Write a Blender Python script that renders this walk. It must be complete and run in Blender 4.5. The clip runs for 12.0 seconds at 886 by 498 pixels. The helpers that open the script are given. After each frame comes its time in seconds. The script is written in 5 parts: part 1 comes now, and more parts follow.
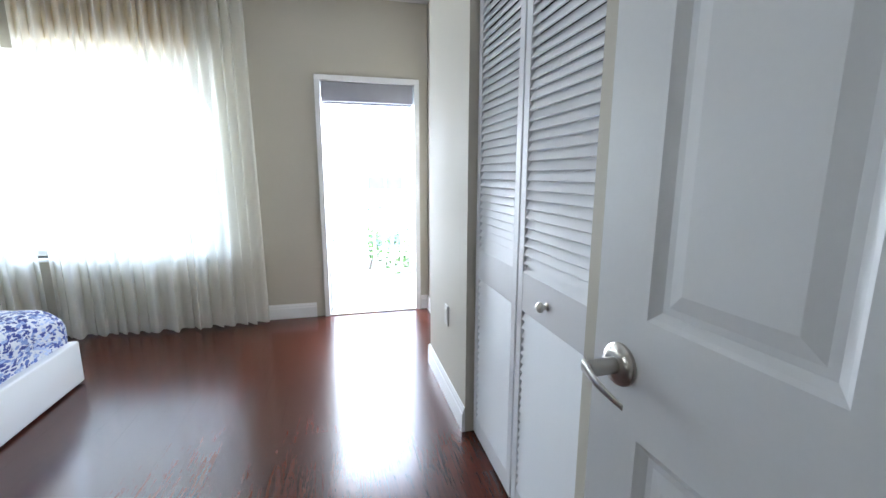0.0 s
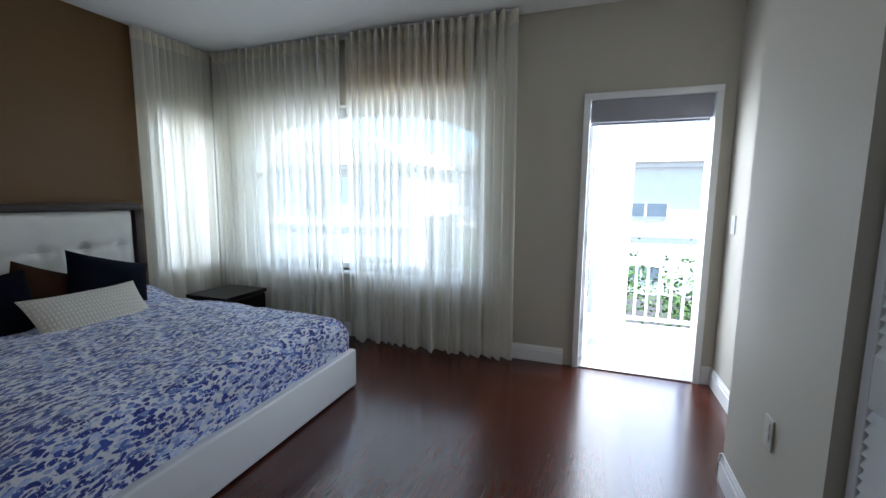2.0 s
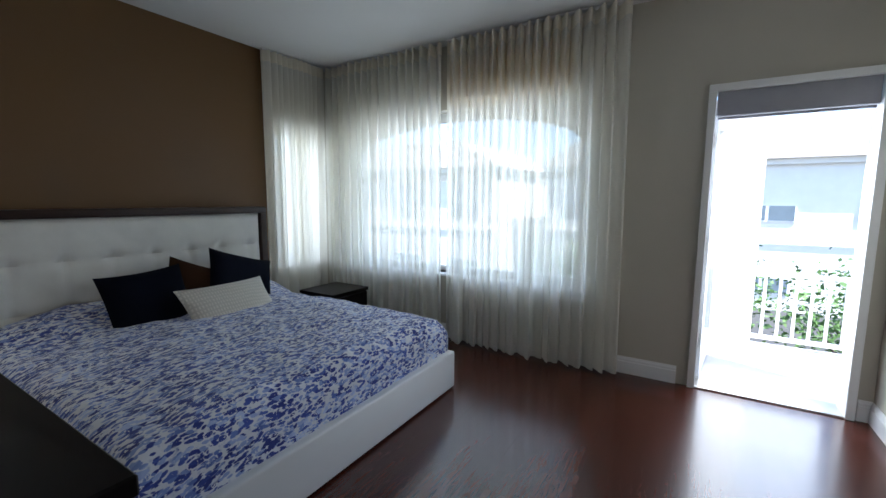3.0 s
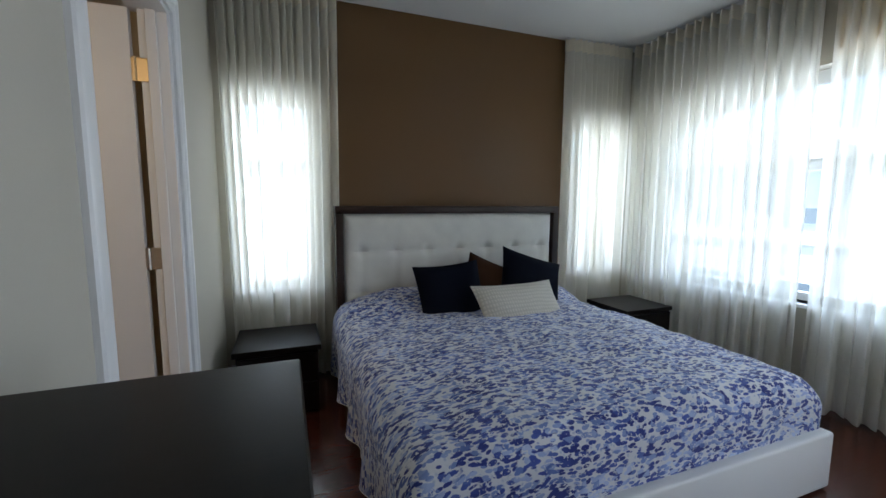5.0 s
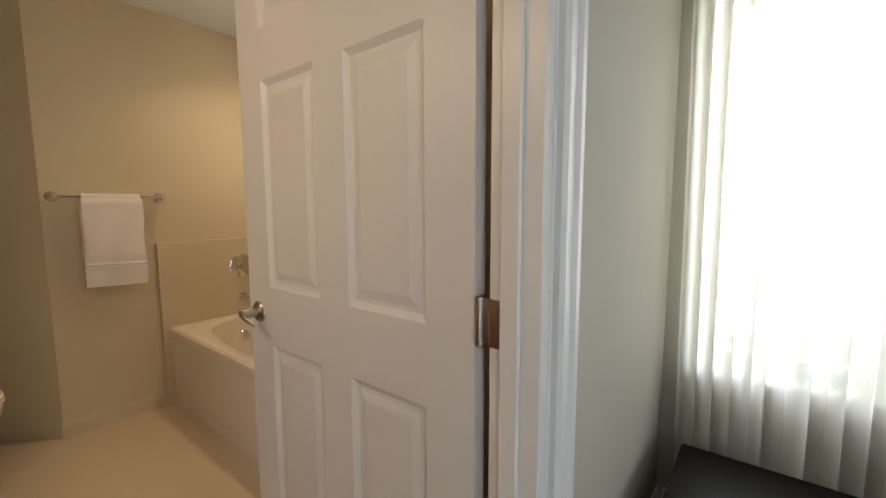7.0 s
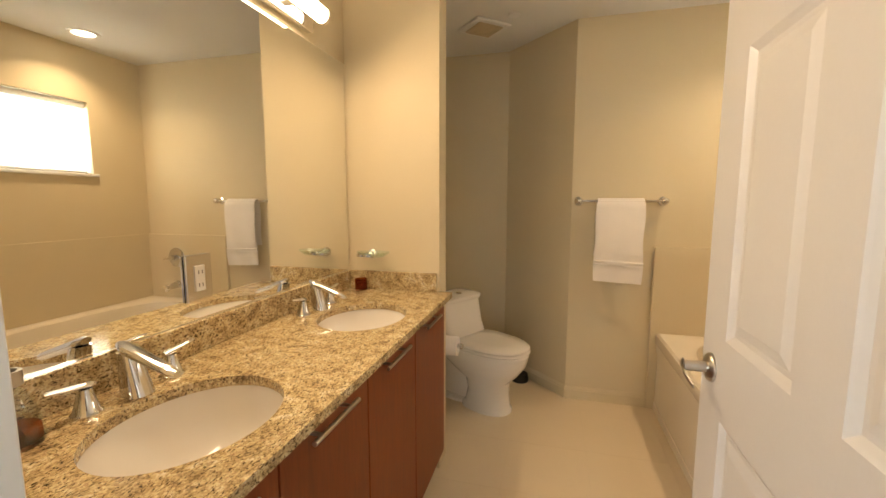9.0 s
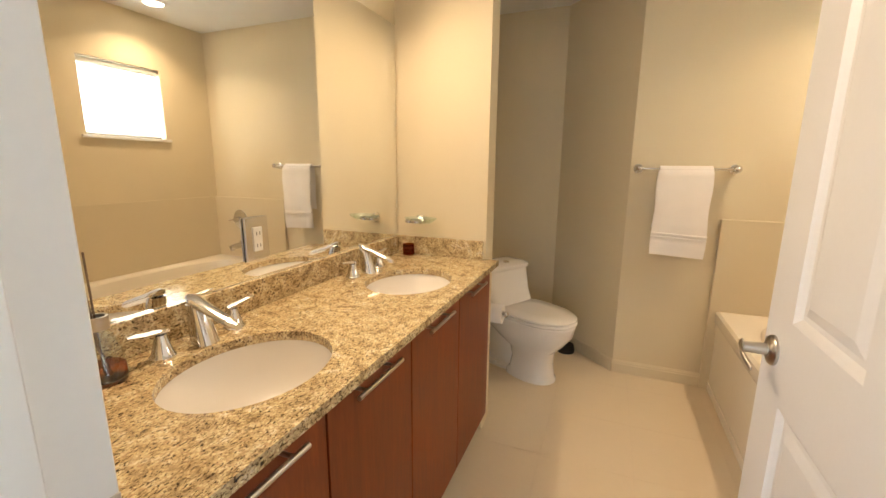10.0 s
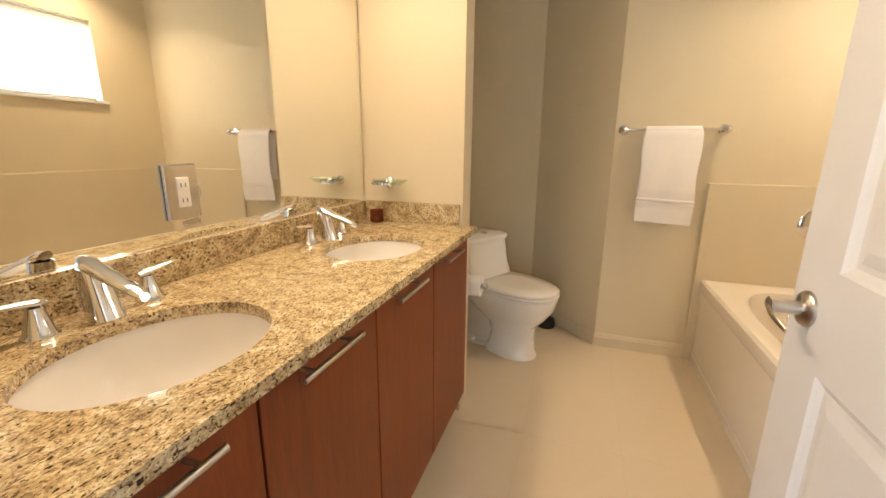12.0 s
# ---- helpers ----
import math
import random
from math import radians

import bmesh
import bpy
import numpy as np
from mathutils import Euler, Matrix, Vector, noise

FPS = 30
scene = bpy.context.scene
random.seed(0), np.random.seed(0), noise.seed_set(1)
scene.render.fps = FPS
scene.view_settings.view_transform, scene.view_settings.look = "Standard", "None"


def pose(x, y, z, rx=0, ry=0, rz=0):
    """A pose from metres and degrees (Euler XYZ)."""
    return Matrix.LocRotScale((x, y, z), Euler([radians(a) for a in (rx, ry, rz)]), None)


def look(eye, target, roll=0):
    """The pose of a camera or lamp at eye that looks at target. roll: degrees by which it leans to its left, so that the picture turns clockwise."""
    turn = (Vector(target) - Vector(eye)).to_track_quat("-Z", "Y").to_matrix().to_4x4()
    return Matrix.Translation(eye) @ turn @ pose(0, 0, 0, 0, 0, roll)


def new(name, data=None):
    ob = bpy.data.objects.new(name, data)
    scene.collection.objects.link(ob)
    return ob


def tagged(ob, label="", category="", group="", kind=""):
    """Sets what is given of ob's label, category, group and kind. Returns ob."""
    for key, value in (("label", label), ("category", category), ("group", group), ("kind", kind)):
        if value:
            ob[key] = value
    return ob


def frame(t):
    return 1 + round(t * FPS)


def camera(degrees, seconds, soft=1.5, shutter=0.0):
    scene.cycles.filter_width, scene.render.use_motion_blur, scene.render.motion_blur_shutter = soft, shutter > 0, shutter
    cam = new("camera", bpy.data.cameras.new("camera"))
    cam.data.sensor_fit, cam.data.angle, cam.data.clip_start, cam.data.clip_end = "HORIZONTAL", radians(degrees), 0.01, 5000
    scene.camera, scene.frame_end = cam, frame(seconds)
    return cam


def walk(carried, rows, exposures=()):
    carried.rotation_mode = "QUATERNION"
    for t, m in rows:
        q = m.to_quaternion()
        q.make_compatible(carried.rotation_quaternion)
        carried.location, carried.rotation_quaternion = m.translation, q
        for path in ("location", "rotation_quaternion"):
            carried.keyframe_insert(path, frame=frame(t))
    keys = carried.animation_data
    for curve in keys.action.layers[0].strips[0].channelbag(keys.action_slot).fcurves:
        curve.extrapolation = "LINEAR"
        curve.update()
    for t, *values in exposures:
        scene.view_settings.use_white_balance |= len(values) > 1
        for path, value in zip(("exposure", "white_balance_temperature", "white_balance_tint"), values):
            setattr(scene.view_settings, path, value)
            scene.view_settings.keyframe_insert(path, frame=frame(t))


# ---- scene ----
cam = camera(94.3, 12.0)
PATH = [
    (0, (-0.059, 0.089, 1.263), (0.418, 1.999, 0.91), 0.1),
    (0.5, (-0.036, 0.397, 1.284), (0.206, 2.356, 0.965), 0.1),
    (1, (-0.048, 0.523, 1.317), (-0.153, 2.5, 1.034), 0.2),
    (1.5, (-0.089, 0.547, 1.331), (-0.557, 2.473, 1.068), 0.4),
    (2, (-0.146, 0.526, 1.317), (-0.813, 2.395, 1.071), 0.5),
    (2.5, (-0.197, 0.5, 1.318), (-1.063, 2.287, 1.078), 0.6),
    (2.7, (-0.225, 0.495, 1.328), (-1.165, 2.246, 1.088), 0.5),
    (4.3, (-0.336, 0.519, 1.267), (-1.878, 1.774, 1.045), 0.1),
    (4.5, (-0.365, 0.585, 1.283), (-2.018, 1.688, 1.055), 0.4),
    (5, (-0.649, 0.674, 1.274), (-2.505, 1.386, 1.055), 0.2),
    (5.5, (-1.016, 0.758, 1.253), (-2.98, 1.076, 1.052), 0.1),
    (6, (-1.392, 0.873, 1.25), (-3.359, 0.575, 1.047), 0.1),
    (6.5, (-1.739, 0.734, 1.253), (-3.579, -0.021, 1.047), 0.2),
    (7, (-2.041, 0.547, 1.255), (-3.604, -0.683, 1.047), -0.2),
    (7.5, (-2.19, 0.399, 1.251), (-3.231, -1.298, 1.059), -0.4),
    (7.7, (-2.221, 0.372, 1.261), (-3.008, -1.458, 1.078), -0.5),
    (9.5, (-2.318, 0.353, 1.311), (-1.627, -1.503, 1.032), 0.5),
    (10, (-2.322, 0.347, 1.308), (-1.595, -1.475, 0.92), 0.5),
    (10.5, (-2.323, 0.339, 1.303), (-1.574, -1.455, 0.831), 0.7),
    (11, (-2.312, 0.326, 1.276), (-1.549, -1.446, 0.749), 0.7),
    (11.5, (-2.3, 0.293, 1.241), (-1.538, -1.482, 0.721), 0.6),
    (12, (-2.272, 0.18, 1.203), (-1.662, -1.664, 0.729), 0.5),
]
EXPOSURES = [(0.0, 3.32, 5750, 10), (1.0, 2.5, 5700, 10), (2.0, 1.95, 5700, 10), (2.5, 1.8, 5750, 10), (4.5, 1.92, 5700, 10), (5.5, 2.35, 5900, 10), (6.0, 2.5, 5980, 11), (6.5, 2.5, 6200, 12), (7.0, 2.5, 6600, 12), (7.7, 2.3, 8000, 12), (9.3, 3.5, 6750, 10), (10.0, 3.6, 6350, 10), (10.5, 3.75, 6050, 10), (11.2, 3.75, 6000, 10), (12.0, 3.7, 6150, 10)]
walk(cam, [(t, look(eye, target, roll)) for t, eye, target, roll in PATH], EXPOSURES)

# ---- light ----
world = bpy.data.worlds.new("sky")
scene.world = world
world.use_nodes = True
wn = world.node_tree.nodes
sky = wn.new("ShaderNodeTexSky")
sky.sky_type = "NISHITA"
sky.sun_disc = False
sky.sun_elevation = radians(59)
sky.sun_rotation = radians(112)
world.node_tree.links.new(sky.outputs[0], wn["Background"].inputs[0])
wn["Background"].inputs[1].default_value = 0.15


def lamp(name, kind, matrix, power, colour, **extra):
    data = bpy.data.lights.new(name, kind)
    data.energy, data.color = power, colour
    for key, value in extra.items():
        if key == "size":
            data.shape, data.size, data.size_y = "RECTANGLE", value[0], value[1]
        elif key == "angle":
            data.angle = value
        elif key == "radius":
            data.shadow_soft_size = value
        elif key == "spread":
            data.spread = value
    ob = new(name, data)
    ob.matrix_world = matrix
    return ob


# a high sun in the east, a little behind the house
lamp("sun", "SUN", look((5.0, -2.0, 8.6), (0, 0, 0)), 5.0, (1.0, 0.95, 0.88), angle=radians(0.5))
DAY = (0.93, 0.97, 1.0)
WARM = (1.0, 0.70, 0.42)
lamp("window_light", "AREA", look((-2.25, 4.10, 1.4), (-2.25, 2.0, 0.9)), 7.6, DAY, size=(2.4, 1.4))
lamp("window_light", "AREA", look((-4.10, 0.63, 1.35), (-2.0, 0.63, 1.0)), 2.6, DAY, size=(0.5, 1.25))
lamp("window_light", "AREA", look((-4.10, 3.42, 1.35), (-2.0, 3.42, 1.0)), 2.6, DAY, size=(0.5, 1.25))
lamp("window_light", "AREA", look((-4.02, -1.71, 1.76), (-2.5, -1.71, 1.2)), 2.0, DAY, size=(0.55, 0.5))
lamp("door_light", "AREA", look((0.21, 4.15, 1.1), (0.0, 1.5, 0.3)), 8, DAY, size=(0.8, 1.7))

# ---- materials ----


def nodes_of(name):
    m = bpy.data.materials.new(name)
    m.use_nodes = True
    nt = m.node_tree
    return m, nt, nt.nodes["Principled BSDF"]


def add(nt, kind, **values):
    n = nt.nodes.new("ShaderNode" + kind)
    for key, value in values.items():
        n.inputs[key.replace("_", " ")].default_value = value
    return n


def ramp(nt, source, stops):
    r = nt.nodes.new("ShaderNodeValToRGB")
    while len(r.color_ramp.elements) < len(stops):
        r.color_ramp.elements.new(0.5)
    for e, (p, c) in zip(r.color_ramp.elements, stops):
        e.position, e.color = p, (*c, 1)
    nt.links.new(source, r.inputs[0])
    return r


def shade(c, f):
    return tuple(min(1.0, v * f) for v in c)


def coords(nt, scale=(1, 1, 1), own=False):
    """Object coordinates in metres; own: shifted piece by piece."""
    tc = nt.nodes.new("ShaderNodeTexCoord")
    mp = nt.nodes.new("ShaderNodeMapping")
    mp.inputs["Scale"].default_value = scale
    nt.links.new(tc.outputs["Object"], mp.inputs["Vector"])
    if own:
        info = nt.nodes.new("ShaderNodeObjectInfo")
        mul = nt.nodes.new("ShaderNodeMath")
        mul.operation = "MULTIPLY"
        mul.inputs[1].default_value = 37.0
        nt.links.new(info.outputs["Random"], mul.inputs[0])
        nt.links.new(mul.outputs[0], mp.inputs["Location"])
    return mp.outputs[0]


def bump(nt, bsdf, height, strength, distance):
    b = add(nt, "Bump", Strength=strength, Distance=distance)
    nt.links.new(height, b.inputs["Height"])
    nt.links.new(b.outputs[0], bsdf.inputs["Normal"])


def surface(name, colour, rough=0.5, metal=0.0, vary=0.08, grain=60, relief=0.15, depth=0.001, broad=2.0, spread=0.12, coat=0.0):
    """A painted, plastered or metal surface with broad and fine variation."""
    m, nt, b = nodes_of(name)
    co = coords(nt)
    fine = add(nt, "TexNoise", Scale=grain, Detail=4.0)
    wide = add(nt, "TexNoise", Scale=broad, Detail=3.0)
    for n in (fine, wide):
        nt.links.new(co, n.inputs["Vector"])
    mixed = nt.nodes.new("ShaderNodeMath")
    mixed.operation = "MULTIPLY_ADD"
    mixed.inputs[1].default_value = 0.3
    nt.links.new(fine.outputs[0], mixed.inputs[0])
    scaled = nt.nodes.new("ShaderNodeMath")
    scaled.operation = "MULTIPLY"
    scaled.inputs[1].default_value = 0.7
    nt.links.new(wide.outputs[0], scaled.inputs[0])
    nt.links.new(scaled.outputs[0], mixed.inputs[2])
    r = ramp(nt, mixed.outputs[0], [(0.25, shade(colour, 1 - vary)), (0.75, shade(colour, 1 + vary))])
    nt.links.new(r.outputs[0], b.inputs["Base Color"])
    rr = add(nt, "MapRange", **{"From_Min": 0.3, "From_Max": 0.7, "To_Min": rough * (1 - spread), "To_Max": min(1, rough * (1 + spread))})
    nt.links.new(wide.outputs[0], rr.inputs[0])
    nt.links.new(rr.outputs[0], b.inputs["Roughness"])
    b.inputs["Metallic"].default_value = metal
    b.inputs["Coat Weight"].default_value = coat
    if relief:
        bump(nt, b, fine.outputs[0], relief, depth)
    return m


def timber(name, dark, light, rough, stretch, own=True, piece=0.25, coat=0.0):
    """Wood with grain stretched along one axis, each piece a little different."""
    m, nt, b = nodes_of(name)
    co = coords(nt, stretch, own)
    g = add(nt, "TexNoise", Scale=3.0, Detail=8.0, Roughness=0.65, Distortion=1.2)
    f = add(nt, "TexNoise", Scale=16.0, Detail=5.0, Roughness=0.6)
    for n in (g, f):
        nt.links.new(co, n.inputs["Vector"])
    both = nt.nodes.new("ShaderNodeMath")
    both.operation = "MULTIPLY_ADD"
    both.inputs[1].default_value = 0.35
    nt.links.new(f.outputs[0], both.inputs[0])
    half = nt.nodes.new("ShaderNodeMath")
    half.operation = "MULTIPLY"
    half.inputs[1].default_value = 0.65
    nt.links.new(g.outputs[0], half.inputs[0])
    nt.links.new(half.outputs[0], both.inputs[2])
    r = ramp(nt, both.outputs[0], [(0.3, dark), (0.7, light)])
    info = nt.nodes.new("ShaderNodeObjectInfo")
    hsv = nt.nodes.new("ShaderNodeHueSaturation")
    rng = add(nt, "MapRange", **{"To_Min": 1 - piece, "To_Max": 1 + piece})
    nt.links.new(info.outputs["Random"], rng.inputs[0])
    nt.links.new(rng.outputs[0], hsv.inputs["Value"])
    nt.links.new(r.outputs[0], hsv.inputs["Color"])
    nt.links.new(hsv.outputs[0], b.inputs["Base Color"])
    rr = add(nt, "MapRange", **{"From_Min": 0.3, "From_Max": 0.7, "To_Min": rough * 0.95, "To_Max": rough * 1.08})
    nt.links.new(both.outputs[0], rr.inputs[0])
    nt.links.new(rr.outputs[0], b.inputs["Roughness"])
    b.inputs["Coat Weight"].default_value = coat
    b.inputs["Coat Roughness"].default_value = 0.12
    bump(nt, b, both.outputs[0], 0.025, 0.001)
    return m


def cloth(name, colour, weave=700, relief=0.3, vary=0.12, sheen=0.3, rough=0.9):
    m = surface(name, colour, rough, 0, vary, weave, relief, 0.001, 6.0)
    m.node_tree.nodes["Principled BSDF"].inputs["Sheen Weight"].default_value = sheen
    return m


def knit(name, colour):
    """Chunky basket-weave cotton: two crossed rows of bands."""
    m, nt, b = nodes_of(name)
    co = coords(nt, (1, 1, 1))
    wob = add(nt, "TexNoise", Scale=9.0, Detail=3.0)
    nt.links.new(co, wob.inputs["Vector"])
    mul = nt.nodes.new("ShaderNodeMath")
    mul.operation = "MULTIPLY"
    for k, (axis, size) in enumerate((("X", 16.0), ("Y", 11.0))):
        wave = add(nt, "TexWave", Scale=size, Distortion=2.5, Detail=2.0)
        wave.bands_direction = axis
        nt.links.new(co, wave.inputs["Vector"])
        nt.links.new(wave.outputs["Fac"], mul.inputs[k])
    col = ramp(nt, mul.outputs[0], [(0.0, shade(colour, 0.8)), (0.25, shade(colour, 0.93)), (0.8, colour)])
    nt.links.new(col.outputs[0], b.inputs["Base Color"])
    b.inputs["Roughness"].default_value = 0.95
    bump(nt, b, mul.outputs[0], 0.6, 0.005)
    return m


def granite_material():
    """Gold granite: cream and ochre clouds, short brown and black flecks lying one way, pale quartz grains."""
    m, nt, b = nodes_of("granite")
    co = coords(nt, (1, 1, 1))
    tc = nt.nodes.new("ShaderNodeTexCoord")
    turn = nt.nodes.new("ShaderNodeMapping")
    turn.inputs["Rotation"].default_value = (0.5, 0.4, radians(34))
    turn.inputs["Scale"].default_value = (1.7, 0.72, 1.1)
    nt.links.new(tc.outputs["Object"], turn.inputs["Vector"])
    grains = add(nt, "TexVoronoi", Scale=260.0, Randomness=1.0)
    fleck = add(nt, "TexNoise", Scale=178.0, Detail=5.0, Roughness=0.68, Distortion=0.6)
    clump = add(nt, "TexNoise", Scale=66.0, Detail=4.0, Roughness=0.6, Distortion=0.8)
    cloud = add(nt, "TexNoise", Scale=24.0, Detail=5.0, Roughness=0.62, Distortion=0.6)
    for n in (grains, cloud):
        nt.links.new(co, n.inputs["Vector"])
    for n in (fleck, clump):
        nt.links.new(turn.outputs[0], n.inputs["Vector"])
    base = ramp(nt, cloud.outputs[0], [(0.32, (0.34, 0.245, 0.135)), (0.45, (0.58, 0.45, 0.25)), (0.58, (0.69, 0.57, 0.345)), (0.72, (0.73, 0.65, 0.49))])
    dark = ramp(nt, fleck.outputs[0], [(0.375, (0.022, 0.016, 0.012)), (0.415, (0.22, 0.15, 0.085)), (0.46, (1, 1, 1))])
    rust = ramp(nt, clump.outputs[0], [(0.34, (0.20, 0.13, 0.075)), (0.42, (0.62, 0.50, 0.36)), (0.50, (1, 1, 1))])

    def over(kind, amount, a, c):
        k = nt.nodes.new("ShaderNodeMix")
        k.data_type, k.blend_type = "RGBA", kind
        k.inputs["Factor"].default_value = amount
        nt.links.new(a, k.inputs[6])
        nt.links.new(c, k.inputs[7])
        return k.outputs[2]

    grey = nt.nodes.new("ShaderNodeRGBToBW")
    nt.links.new(grains.outputs["Color"], grey.inputs[0])
    stone = over("MULTIPLY", 1.0, over("MULTIPLY", 0.45, base.outputs[0], rust.outputs[0]), dark.outputs[0])
    nt.links.new(over("OVERLAY", 0.45, stone, grey.outputs[0]), b.inputs["Base Color"])
    b.inputs["Roughness"].default_value = 0.09
    return m


def floral_material():
    """White cotton printed with blue leaves and blossoms."""
    m, nt, b = nodes_of("floral_cotton")
    tc = nt.nodes.new("ShaderNodeTexCoord")
    warp = add(nt, "TexNoise", Scale=7.0, Detail=2.0)
    nt.links.new(tc.outputs["UV"], warp.inputs["Vector"])
    push = nt.nodes.new("ShaderNodeMix")
    push.data_type, push.blend_type = "RGBA", "LINEAR_LIGHT"
    push.inputs["Factor"].default_value = 0.022
    nt.links.new(tc.outputs["UV"], push.inputs[6])
    nt.links.new(warp.outputs["Color"], push.inputs[7])
    leaf = add(nt, "TexVoronoi", Scale=21.0, Randomness=1.0)
    small = add(nt, "TexVoronoi", Scale=46.0, Randomness=1.0)
    vein = add(nt, "TexNoise", Scale=60.0, Detail=2.0, Distortion=1.0)
    patch = add(nt, "TexNoise", Scale=9.0, Detail=2.0)
    for n in (leaf, small, vein, patch):
        nt.links.new(push.outputs[2], n.inputs["Vector"])

    def less(source, lo, hi):
        return ramp(nt, source, [(lo, (1, 1, 1)), (hi, (0, 0, 0))]).outputs[0]

    def blend(kind, a, b):
        k = nt.nodes.new("ShaderNodeMix")
        k.data_type, k.blend_type = "RGBA", kind
        k.inputs["Factor"].default_value = 1.0
        nt.links.new(a, k.inputs[6])
        nt.links.new(b, k.inputs[7])
        return k.outputs[2]

    layers, tones = [], None
    for angle, size, cut in ((38, 41.0, 0.405), (-42, 37.0, 0.40), (95, 49.0, 0.40)):
        mp = nt.nodes.new("ShaderNodeMapping")
        mp.inputs["Rotation"].default_value = (0, 0, radians(angle))
        mp.inputs["Scale"].default_value = (1.35, 0.62, 1)
        nt.links.new(push.outputs[2], mp.inputs["Vector"])
        vor = add(nt, "TexVoronoi", Scale=size, Randomness=0.95)
        nt.links.new(mp.outputs[0], vor.inputs["Vector"])
        layers.append(less(vor.outputs["Distance"], cut, cut + 0.05))
        tones = tones or vor.outputs["Color"]
    veined = blend("MULTIPLY", blend("LIGHTEN", layers[0], layers[1]), less(vein.outputs[0], 0.60, 0.645))
    sprigs = blend("MULTIPLY", layers[2], less(patch.outputs[0], 0.56, 0.62))
    total_ = blend("LIGHTEN", veined, sprigs)
    total = nt.nodes.new("ShaderNodeRGBToBW")
    nt.links.new(total_, total.inputs[0])
    bw = nt.nodes.new("ShaderNodeRGBToBW")
    nt.links.new(tones, bw.inputs[0])
    blues = ramp(nt, bw.outputs[0], [(0.25, (0.020, 0.035, 0.23)), (0.48, (0.045, 0.080, 0.36)), (0.60, (0.13, 0.20, 0.50)), (0.75, (0.33, 0.41, 0.66))])
    out = nt.nodes.new("ShaderNodeMix")
    out.data_type = "RGBA"
    nt.links.new(total.outputs[0], out.inputs["Factor"])
    # pale washes and darker bouquets drift over the white ground
    drift = add(nt, "TexNoise", Scale=4.2, Detail=3.0, Roughness=0.55)
    nt.links.new(tc.outputs["UV"], drift.inputs["Vector"])
    ground = ramp(nt, small.outputs["Distance"], [(0.06, (0.42, 0.48, 0.64)), (0.22, (0.60, 0.63, 0.71)), (0.34, (0.70, 0.71, 0.75))])
    nt.links.new(ground.outputs[0], out.inputs[6])
    bouquet = ramp(nt, drift.outputs[0], [(0.36, (0.70, 0.74, 0.86)), (0.50, (1.0, 1.0, 1.0)), (0.64, (1.6, 1.5, 1.25))])
    nt.links.new(blend("MULTIPLY", blues.outputs[0], bouquet.outputs[0]), out.inputs[7])
    nt.links.new(out.outputs[2], b.inputs["Base Color"])
    b.inputs["Roughness"].default_value = 0.85
    b.inputs["Sheen Weight"].default_value = 0.2
    crease = add(nt, "TexNoise", Scale=6.0, Detail=6.0, Roughness=0.6, Distortion=0.6)
    nt.links.new(tc.outputs["Object"], crease.inputs["Vector"])
    bump(nt, b, crease.outputs[0], 0.5, 0.02)
    return m


def sheer_material(name="sheer_voile", open_weave=0.185):
    m = bpy.data.materials.new(name)
    m.use_nodes = True
    nt = m.node_tree
    nt.nodes.remove(nt.nodes["Principled BSDF"])
    out = nt.nodes["Material Output"]
    co = coords(nt, (300, 300, 14))
    n = add(nt, "TexNoise", Scale=1.0, Detail=3.0)
    nt.links.new(co, n.inputs["Vector"])
    r = ramp(nt, n.outputs[0], [(0.3, (0.88, 0.86, 0.79)), (0.7, (0.94, 0.925, 0.87))])
    d, t, p = (nt.nodes.new("ShaderNodeBsdf" + k) for k in ("Diffuse", "Translucent", "Transparent"))
    for k in (d, t):
        nt.links.new(r.outputs[0], k.inputs["Color"])
    a, c = nt.nodes.new("ShaderNodeMixShader"), nt.nodes.new("ShaderNodeMixShader")
    a.inputs[0].default_value, c.inputs[0].default_value = 0.59, open_weave
    nt.links.new(d.outputs[0], a.inputs[1])
    nt.links.new(t.outputs[0], a.inputs[2])
    nt.links.new(a.outputs[0], c.inputs[1])
    nt.links.new(p.outputs[0], c.inputs[2])
    nt.links.new(c.outputs[0], out.inputs[0])
    return m


def glass_material(name, tint=(0.97, 0.99, 0.98), gloss=0.07):
    """Thin clear glass: tinted see-through with a faint gloss."""
    m = bpy.data.materials.new(name)
    m.use_nodes = True
    nt = m.node_tree
    nt.nodes.remove(nt.nodes["Principled BSDF"])
    t, g = nt.nodes.new("ShaderNodeBsdfTransparent"), nt.nodes.new("ShaderNodeBsdfGlossy")
    t.inputs["Color"].default_value = (*tint, 1)
    g.inputs["Roughness"].default_value = 0.02
    mixer = nt.nodes.new("ShaderNodeMixShader")
    mixer.inputs[0].default_value = gloss
    nt.links.new(t.outputs[0], mixer.inputs[1])
    nt.links.new(g.outputs[0], mixer.inputs[2])
    nt.links.new(mixer.outputs[0], nt.nodes["Material Output"].inputs[0])
    return m


def glow(name, colour, strength):
    m, nt, b = nodes_of(name)
    b.inputs["Emission Color"].default_value = (*colour, 1)
    b.inputs["Emission Strength"].default_value = strength
    b.inputs["Base Color"].default_value = (0.9, 0.9, 0.9, 1)
    return m


